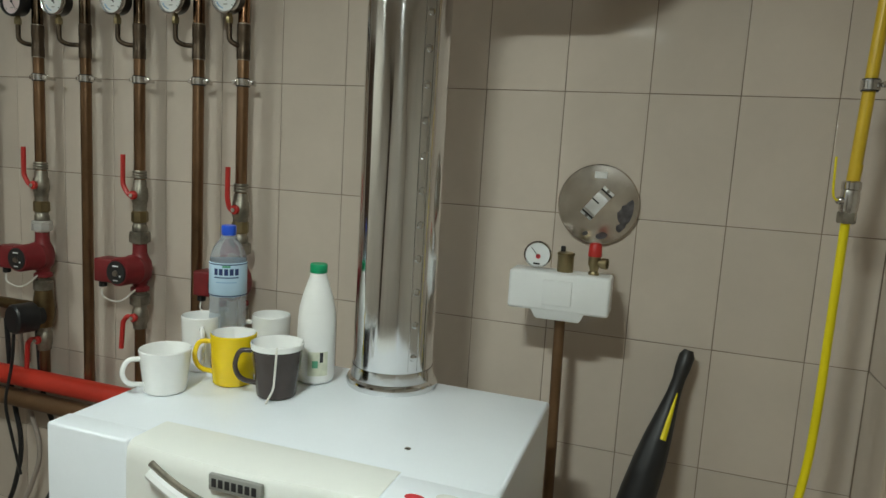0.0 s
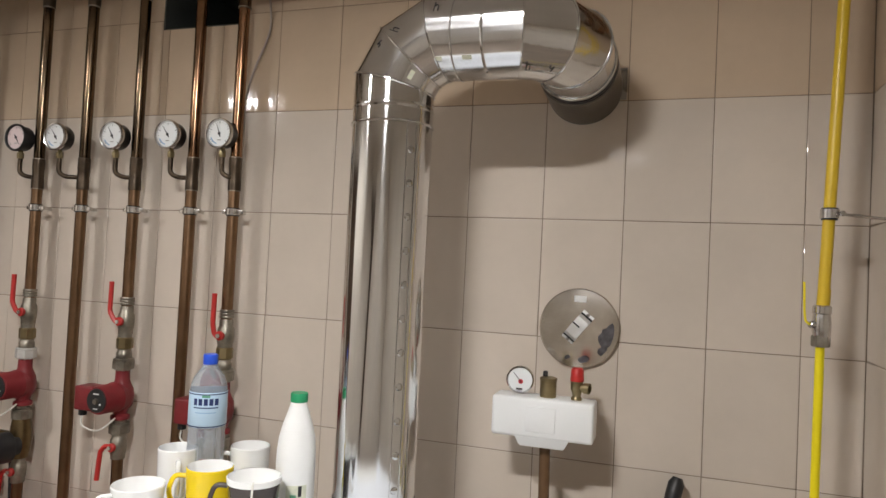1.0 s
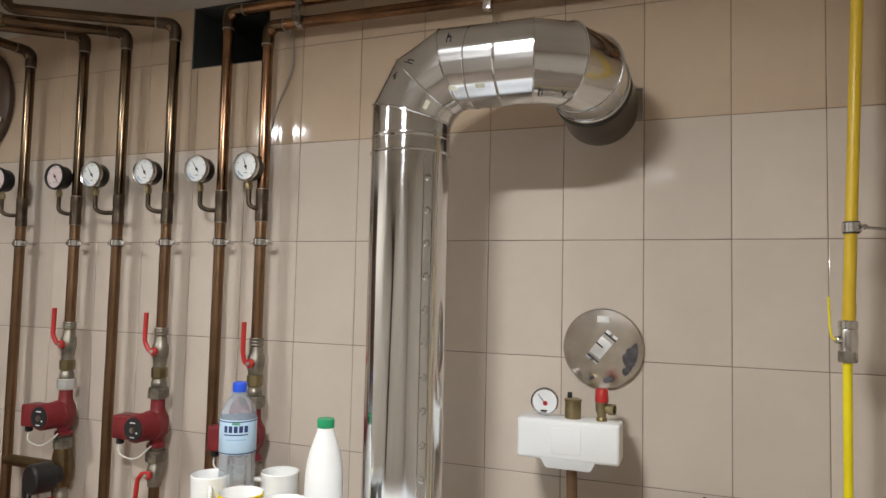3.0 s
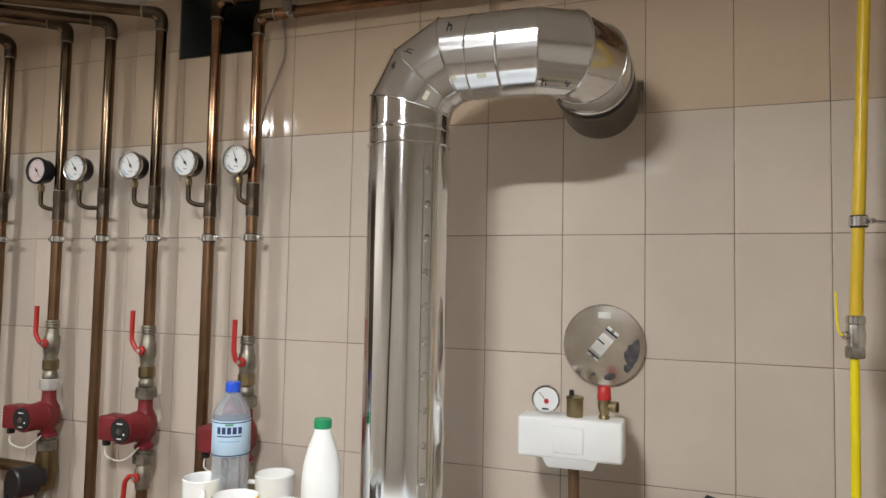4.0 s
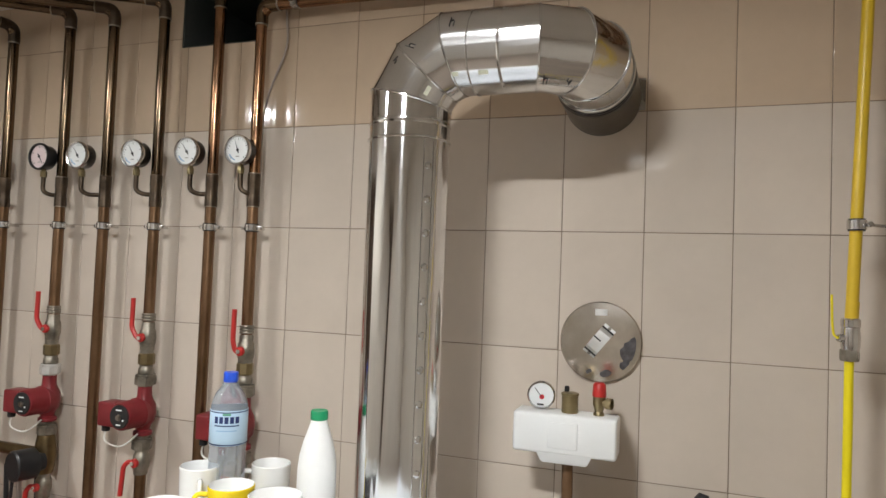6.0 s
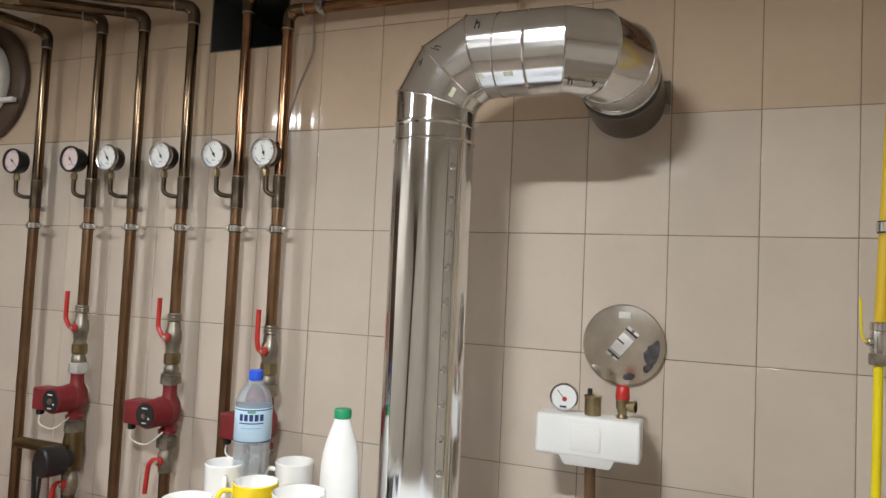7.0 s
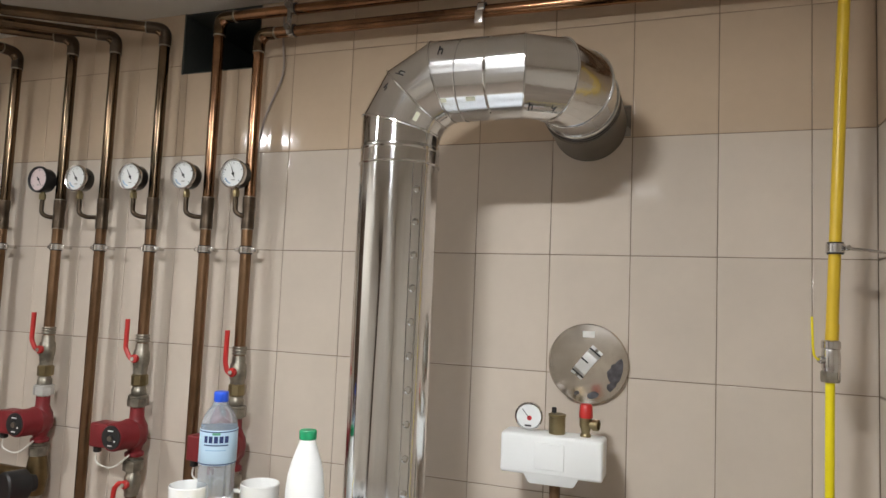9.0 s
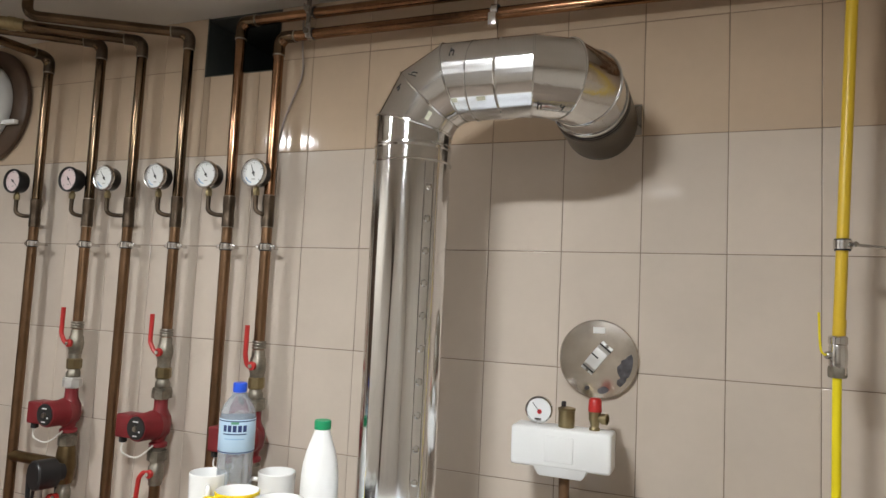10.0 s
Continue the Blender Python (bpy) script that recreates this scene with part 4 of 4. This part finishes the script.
rng = random.Random(5)
for sx, sz, sr, sq in ((0.070, -0.016, 0.019, 1.7), (0.014, -0.077, 0.012, 0.9), (-0.026, -0.074, 0.006, 1.0), (0.060, -0.052, 0.010, 1.3)):
    bm = bmesh.new()
    mid = bm.verts.new((0.106 + sx, -cap_height(math.hypot(sx, sz)) - 0.0007, 1.347 + sz))
    ring = []
    for k in range(18):
        a = 2 * math.pi * k / 18
        rr = sr * (1 + 0.25 * math.sin(2 * a + rng.random()) + 0.12 * rng.uniform(-1, 1))
        dx, dz = sx + rr * math.cos(a), sz + rr * sq * math.sin(a)
        q = math.hypot(dx, dz)
        if q > 0.086:
            dx, dz, q = dx * 0.086 / q, dz * 0.086 / q, 0.086
        ring.append(bm.verts.new((0.106 + dx, -cap_height(q) - 0.0006, 1.347 + dz)))
    for k in range(18):
        bm.faces.new((mid, ring[k], ring[(k + 1) % 18]))
    part("heat_stain", bm, STEEL_BLUE, capt, "dark bluish heat stain")
strap_dir = Vector((0.052, 0, 0.066)).normalized()
across = Vector((strap_dir.z, 0, -strap_dir.x))
c = Vector((0.104, 0, 1.350))
bm = bmesh.new()
prof = [(-0.044, -0.017), (-0.036, -0.0195), (-0.024, -0.034), (0.0, -0.037), (0.024, -0.034), (0.036, -0.0195), (0.044, -0.017)]
rows2 = []
for s, y in prof:
    rows2.append([bm.verts.new(c + strap_dir * s + across * w + Vector((0, y + dy, 0))) for w, dy in ((-0.0165, 0), (0.0165, 0), (0.0165, 0.0015), (-0.0165, 0.0015))])
for q, s in zip(rows2, rows2[1:]):
    for j in range(4):
        bm.faces.new((q[j], q[(j + 1) % 4], s[(j + 1) % 4], s[j]))
bm.faces.new(rows2[0])
bm.faces.new(rows2[-1][::-1])
part("strap_handle", bm, ZINC_PALE, capt, "bent metal strap handle", sharp=20)
# black bars paint the dark reflections across the shiny strap
for s, w, y in ((-0.033, 0.0030, -0.0245), (0.004, 0.0018, -0.0385), (0.033, 0.0032, -0.0245)):
    bm = bmesh.new()
    ring = [bm.verts.new(c + strap_dir * (s + ds) + across * dw + Vector((0, y + dy, 0))) for dy in (0, 0.003) for ds, dw in ((-w, -0.0168), (w, -0.0168), (w, 0.0168 if w > 0.0025 else 0.004), (-w, 0.0168 if w > 0.0025 else 0.004))]
    for q in ((0, 1, 2, 3), (4, 5, 6, 7), (0, 1, 5, 4), (1, 2, 6, 5), (2, 3, 7, 6), (3, 0, 4, 7)):
        bm.faces.new([ring[k] for k in q])
    part("dark_reflection", bm, BLACK_PLASTIC, capt, "black bar painting a dark reflection on the strap")
for s in (-0.039, 0.039):
    p = c + strap_dir * s
    part("rivet", lathe([(0, 0.003), (0.003, 0.0025), (0.0045, 0)], 10, at(p.x, -0.0185, p.z, (0, -1, 0))), STEEL_DULL, capt)
part("cap_label", box(0.092, 0.122, -0.0168, -0.0150, 1.412, 1.428, 0.0005, 1), ZINC_PALE, capt, "small pale sticker").rotation_euler = (0, 0, 0)

# ---- gas pipe ----
gas = thing("gas_pipe", "yellow painted gas pipe with valve and yellow hose", "gas pipe")
gas.scale, gas.location = (0.975,) * 3, STAND * 0.025
GY = -0.14
part("pipe", sweep([(0.655, GY, CEIL + 0.03), (0.620, GY, 1.43)], 0.0120, 18), GAS_YELLOW, gas)
part("sleeve", sweep([(0.6225, GY, 1.475), (0.620, GY, 1.428)], 0.0128, 18), GAS_YELLOW, gas)
gc = part("pipe_clamp", lathe([(0.0140, -0.0095), (0.0182, -0.0095), (0.0182, 0.0095), (0.0140, 0.0095)], 20, at(0.6275, GY, 1.632)), ZINC, gas, "zinc clamp with a wall rod")
part("clamp_lining", lathe([(0.0136, -0.0125), (0.0160, -0.0125), (0.0160, 0.0125), (0.0136, 0.0125)], 20, at(0.6275, GY, 1.632)), BLACK_PLASTIC, gc)
part("clamp_rod", sweep([(0.645, GY, 1.633), (WALL_RIGHT + 0.010, GY, 1.622)], 0.0035, 8), ZINC, gc)
part("clamp_screw", lathe(slug(0.006, 0.014), 10, at(0.648, GY - 0.008, 1.632, (0, -1, 0))), ZINC, gc)
bm = lathe([(0, -0.040), (0.0155, -0.040), (0.016, -0.024), (0.0175, -0.018), (0.0185, 0.0), (0.0175, 0.016), (0.0165, 0.022), (0.0185, 0.024), (0.0185, 0.038), (0.015, 0.041), (0, 0.041)], 20, at(0.619, GY, 1.400))
lathe(slug(0.008, 0.028), 14, at(0.619, GY, 1.400, (-1, -0.5, 0)), bm)
gv = part("valve_body", bm, ZINC, gas, "grey metal gas valve")
part("valve_nut", hexnut(0.0185, 0.024, at(0.618, GY, 1.354)), NICKEL, gv)
bm = sweep(rounded([(0.594, GY - 0.012, 1.400), (0.586, GY - 0.016, 1.406), (0.5835, GY - 0.016, 1.425), (0.5815, GY - 0.016, 1.488)], 0.008, 4), 0.0024, 8)
part("valve_lever", bm, HOSE_YELLOW, gv, "thin yellow lever")
part("hose", sweep(rounded([(0.6175, GY, 1.358), (0.616, GY, 1.10), (0.614, GY - 0.005, 0.95), (0.606, GY - 0.015, 0.80), (0.55, GY - 0.06, 0.55), (0.40, GY - 0.08, 0.38), (0.20, GY - 0.10, 0.33), (0.05, -0.32, 0.34)], 0.10, 6), 0.0090, 14), HOSE_YELLOW, gas, "bright yellow gas hose")

# ---- leaning tool ----
tool = thing("leaning_tool", "black handled tool with yellow stripe leaning on wall", "tool")
a, b = Vector((0.348, -0.045, 1.005)), Vector((0.215, -0.20, 0.46))
pts = [a.lerp(b, k) for k in (-0.025, 0.0, 0.05, 0.10, 0.16, 0.24, 0.34, 0.45, 0.58, 0.72, 0.86, 1.0)]
part("grip", sweep(pts, 0.02, 14, radii=[0.011, 0.0185, 0.0180, 0.0150, 0.0165, 0.0225, 0.031, 0.038, 0.042, 0.043, 0.043, 0.040]), BLACK_PLASTIC, tool, "black rubbery grip")
part("shaft", sweep([b + (a - b) * 0.02, (0.07, -0.26, 0.02)], 0.02, 12), BLACK_PLASTIC, tool)
off = Vector((0.006, -0.024, -0.006))
part("stripe", sweep([a.lerp(b, 0.14) + off * 0.80, a.lerp(b, 0.24) + off * 0.98, a.lerp(b, 0.33) + off * 1.12], 0.005, 8, radii=[0.0015, 0.006, 0.009]), HOSE_YELLOW, tool, "yellow wedge stripe")
part("head", box(0.00, 0.15, -0.32, -0.22, 0.0, 0.05, 0.012, 3), BLACK_PLASTIC, tool)

# ---- white vessel in the far corner ----
tank = thing("expansion_tank", "round expansion tank, white front, dark disc on wall", "tank")
part("vessel", lathe([(0.15, 0.030), (0.162, 0.034), (0.166, 0.045), (0.164, 0.075), (0.152, 0.095), (0.10, 0.112), (0, 0.117)], 40, at(-2.285, -0.003, 2.155, (0, -1, 0))), WHITE_FOAM, tank)
# added dark disc, wider than the vessel, flat on the wall behind it
part("dark_disc", lathe([(0, 0), (0.215, 0.0), (0.226, 0.006), (0.226, 0.022), (0.215, 0.031), (0.16, 0.033), (0, 0.033)], 40, at(-2.285, -0.0015, 2.155, (0, -1, 0))), DOOR_BROWN, tank, "dark brown disc on the wall behind the vessel")
part("bracket", box(-2.180, -2.075, -0.060, -0.040, 2.068, 2.084, 0.002), WHITE_FOAM, tank, "white bracket arm")

# ---- brackets under the ceiling, wall cable ----
t = thing("pipe_hanger", "zinc pipe hanger under the ceiling", "pipe hanger", "pipe hangers")
clamp(t, -0.19, RISER_Y, TOPS[5], (1, 0, 0))
part("rod", sweep([(-0.19, RISER_Y, TOPS[5] + 0.018), (-0.19, RISER_Y, CEIL)], 0.0055, 8), ZINC, t)
part("screw_block", box(-0.201, -0.179, RISER_Y - 0.034, RISER_Y - 0.016, TOPS[5] - 0.050, TOPS[5] - 0.014, 0.002), ZINC, t)
t = thing("pipe_hanger", "dark bracket holding two copper pipes under ceiling", "pipe hanger", "pipe hangers")
part("strut", box(-0.787, -0.773, RISER_Y - 0.026, RISER_Y - 0.0175, TOPS[5] - 0.018, CEIL, 0.002), STEEL_DULL, t)
for tz in (TOPS[4], TOPS[5]):
    part("nut", hexnut(0.011, 0.010, at(-0.78, RISER_Y - 0.026, tz, (0, -1, 0))), STEEL_DULL, t)
clamp(t, -0.78, RISER_Y, TOPS[5], (1, 0, 0))
clamp(t, -0.78, RISER_Y, TOPS[4], (1, 0, 0))
t = thing("wall_cable", "thin grey cable running down the tiles", "cable")
part("cable", sweep(rounded([(-0.846, -0.012, CEIL), (-0.845, -0.012, 2.272), (-0.832, -0.012, 2.165), (-0.868, -0.012, 2.085), (-0.892, -0.012, 2.03), (-0.905, -0.02, 1.95), (-0.905, -0.02, 1.70)], 0.04, 5), 0.0032, 8), CABLE_GREY, t)


# ---- wall tiles ----
def rect_minus(r, h):
    """What is left of the upright rectangle r outside h."""
    x0, x1, z0, z1 = r
    a0, a1, b0, b1 = max(x0, h[0]), min(x1, h[1]), max(z0, h[2]), min(z1, h[3])
    if a0 >= a1 or b0 >= b1:
        return [r]
    out = [(x0, a0, z0, z1), (a1, x1, z0, z1), (a0, a1, z0, b0), (a0, a1, b1, z1)]
    return [q for q in out if q[1] - q[0] > 0.004 and q[3] - q[2] > 0.004]


tile_meshes = {}


def tile_mesh(w, h, mat):
    key = (round(w, 4), round(h, 4), mat.name)
    if key not in tile_meshes:
        d, r, most = 0.0075, 0.0050, 0.62
        bm = bmesh.new()
        loops = []
        steps = [(0.0, d)] + [(r * (math.sin(most) - math.sin(q)), r * (1 - math.cos(q))) for q in (0.62, 0.52, 0.41, 0.30, 0.20, 0.10, 0.0)]
        for inset, y in steps:
            loops.append([bm.verts.new((sx * (w / 2 - inset), y, sz * (h / 2 - inset))) for sx, sz in ((-1, -1), (1, -1), (1, 1), (-1, 1))])
        for q, s in zip(loops, loops[1:]):
            for j in range(4):
                bm.faces.new((q[j], q[(j + 1) % 4], s[(j + 1) % 4], s[j])).smooth = True
        bm.faces.new(loops[-1])
        bmesh.ops.recalc_face_normals(bm, faces=bm.faces)
        for e in bm.edges:
            if any(not f.smooth for f in e.link_faces) or e.calc_face_angle(0) > 0.8:
                e.smooth = False
        me = bpy.data.meshes.new("tile")
        bm.to_mesh(me)
        bm.free()
        me.materials.append(mat)
        tile_meshes[key] = me
    return tile_meshes[key]


def lay_tiles(parent, lo, hi, origin, place, hole=None):
    rng = random.Random(7)
    gap = 0.00095
    c = math.floor((lo - origin) / TILE_W)
    while origin + c * TILE_W < hi - 0.004:
        x0, x1 = max(lo, origin + c * TILE_W), min(hi, origin + (c + 1) * TILE_W)
        for r in range(-6, 3):
            z0, z1 = max(0.0, ROW0 + r * TILE_H), min(CEIL, ROW0 + (r + 1) * TILE_H)
            if z1 - z0 < 0.01 or x1 - x0 < 0.01:
                continue
            for a0, a1, b0, b1 in (rect_minus((x0, x1, z0, z1), hole) if hole else [(x0, x1, z0, z1)]):
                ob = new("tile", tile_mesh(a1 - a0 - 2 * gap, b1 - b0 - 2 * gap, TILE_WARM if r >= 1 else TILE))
                ob.parent = parent
                tilt = Euler((radians(rng.gauss(0, 0.18)), 0, radians(rng.gauss(0, 0.18)))).to_matrix().to_4x4()
                ob.matrix_basis = place((a0 + a1) / 2, (b0 + b1) / 2) @ tilt
        c += 1


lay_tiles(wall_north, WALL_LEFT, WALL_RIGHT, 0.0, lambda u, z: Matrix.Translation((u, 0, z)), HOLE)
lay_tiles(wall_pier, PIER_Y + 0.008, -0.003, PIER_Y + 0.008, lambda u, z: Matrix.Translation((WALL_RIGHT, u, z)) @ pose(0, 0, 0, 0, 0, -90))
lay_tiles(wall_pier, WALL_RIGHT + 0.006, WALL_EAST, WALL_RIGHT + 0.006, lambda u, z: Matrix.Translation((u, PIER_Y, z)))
part("corner_bead", sweep([(WALL_RIGHT + 0.004, PIER_Y + 0.004, 0.0), (WALL_RIGHT + 0.004, PIER_Y + 0.004, CEIL)], 0.0045, 12), CORNER_BEAD, wall_pier, "pale glossy corner strip")
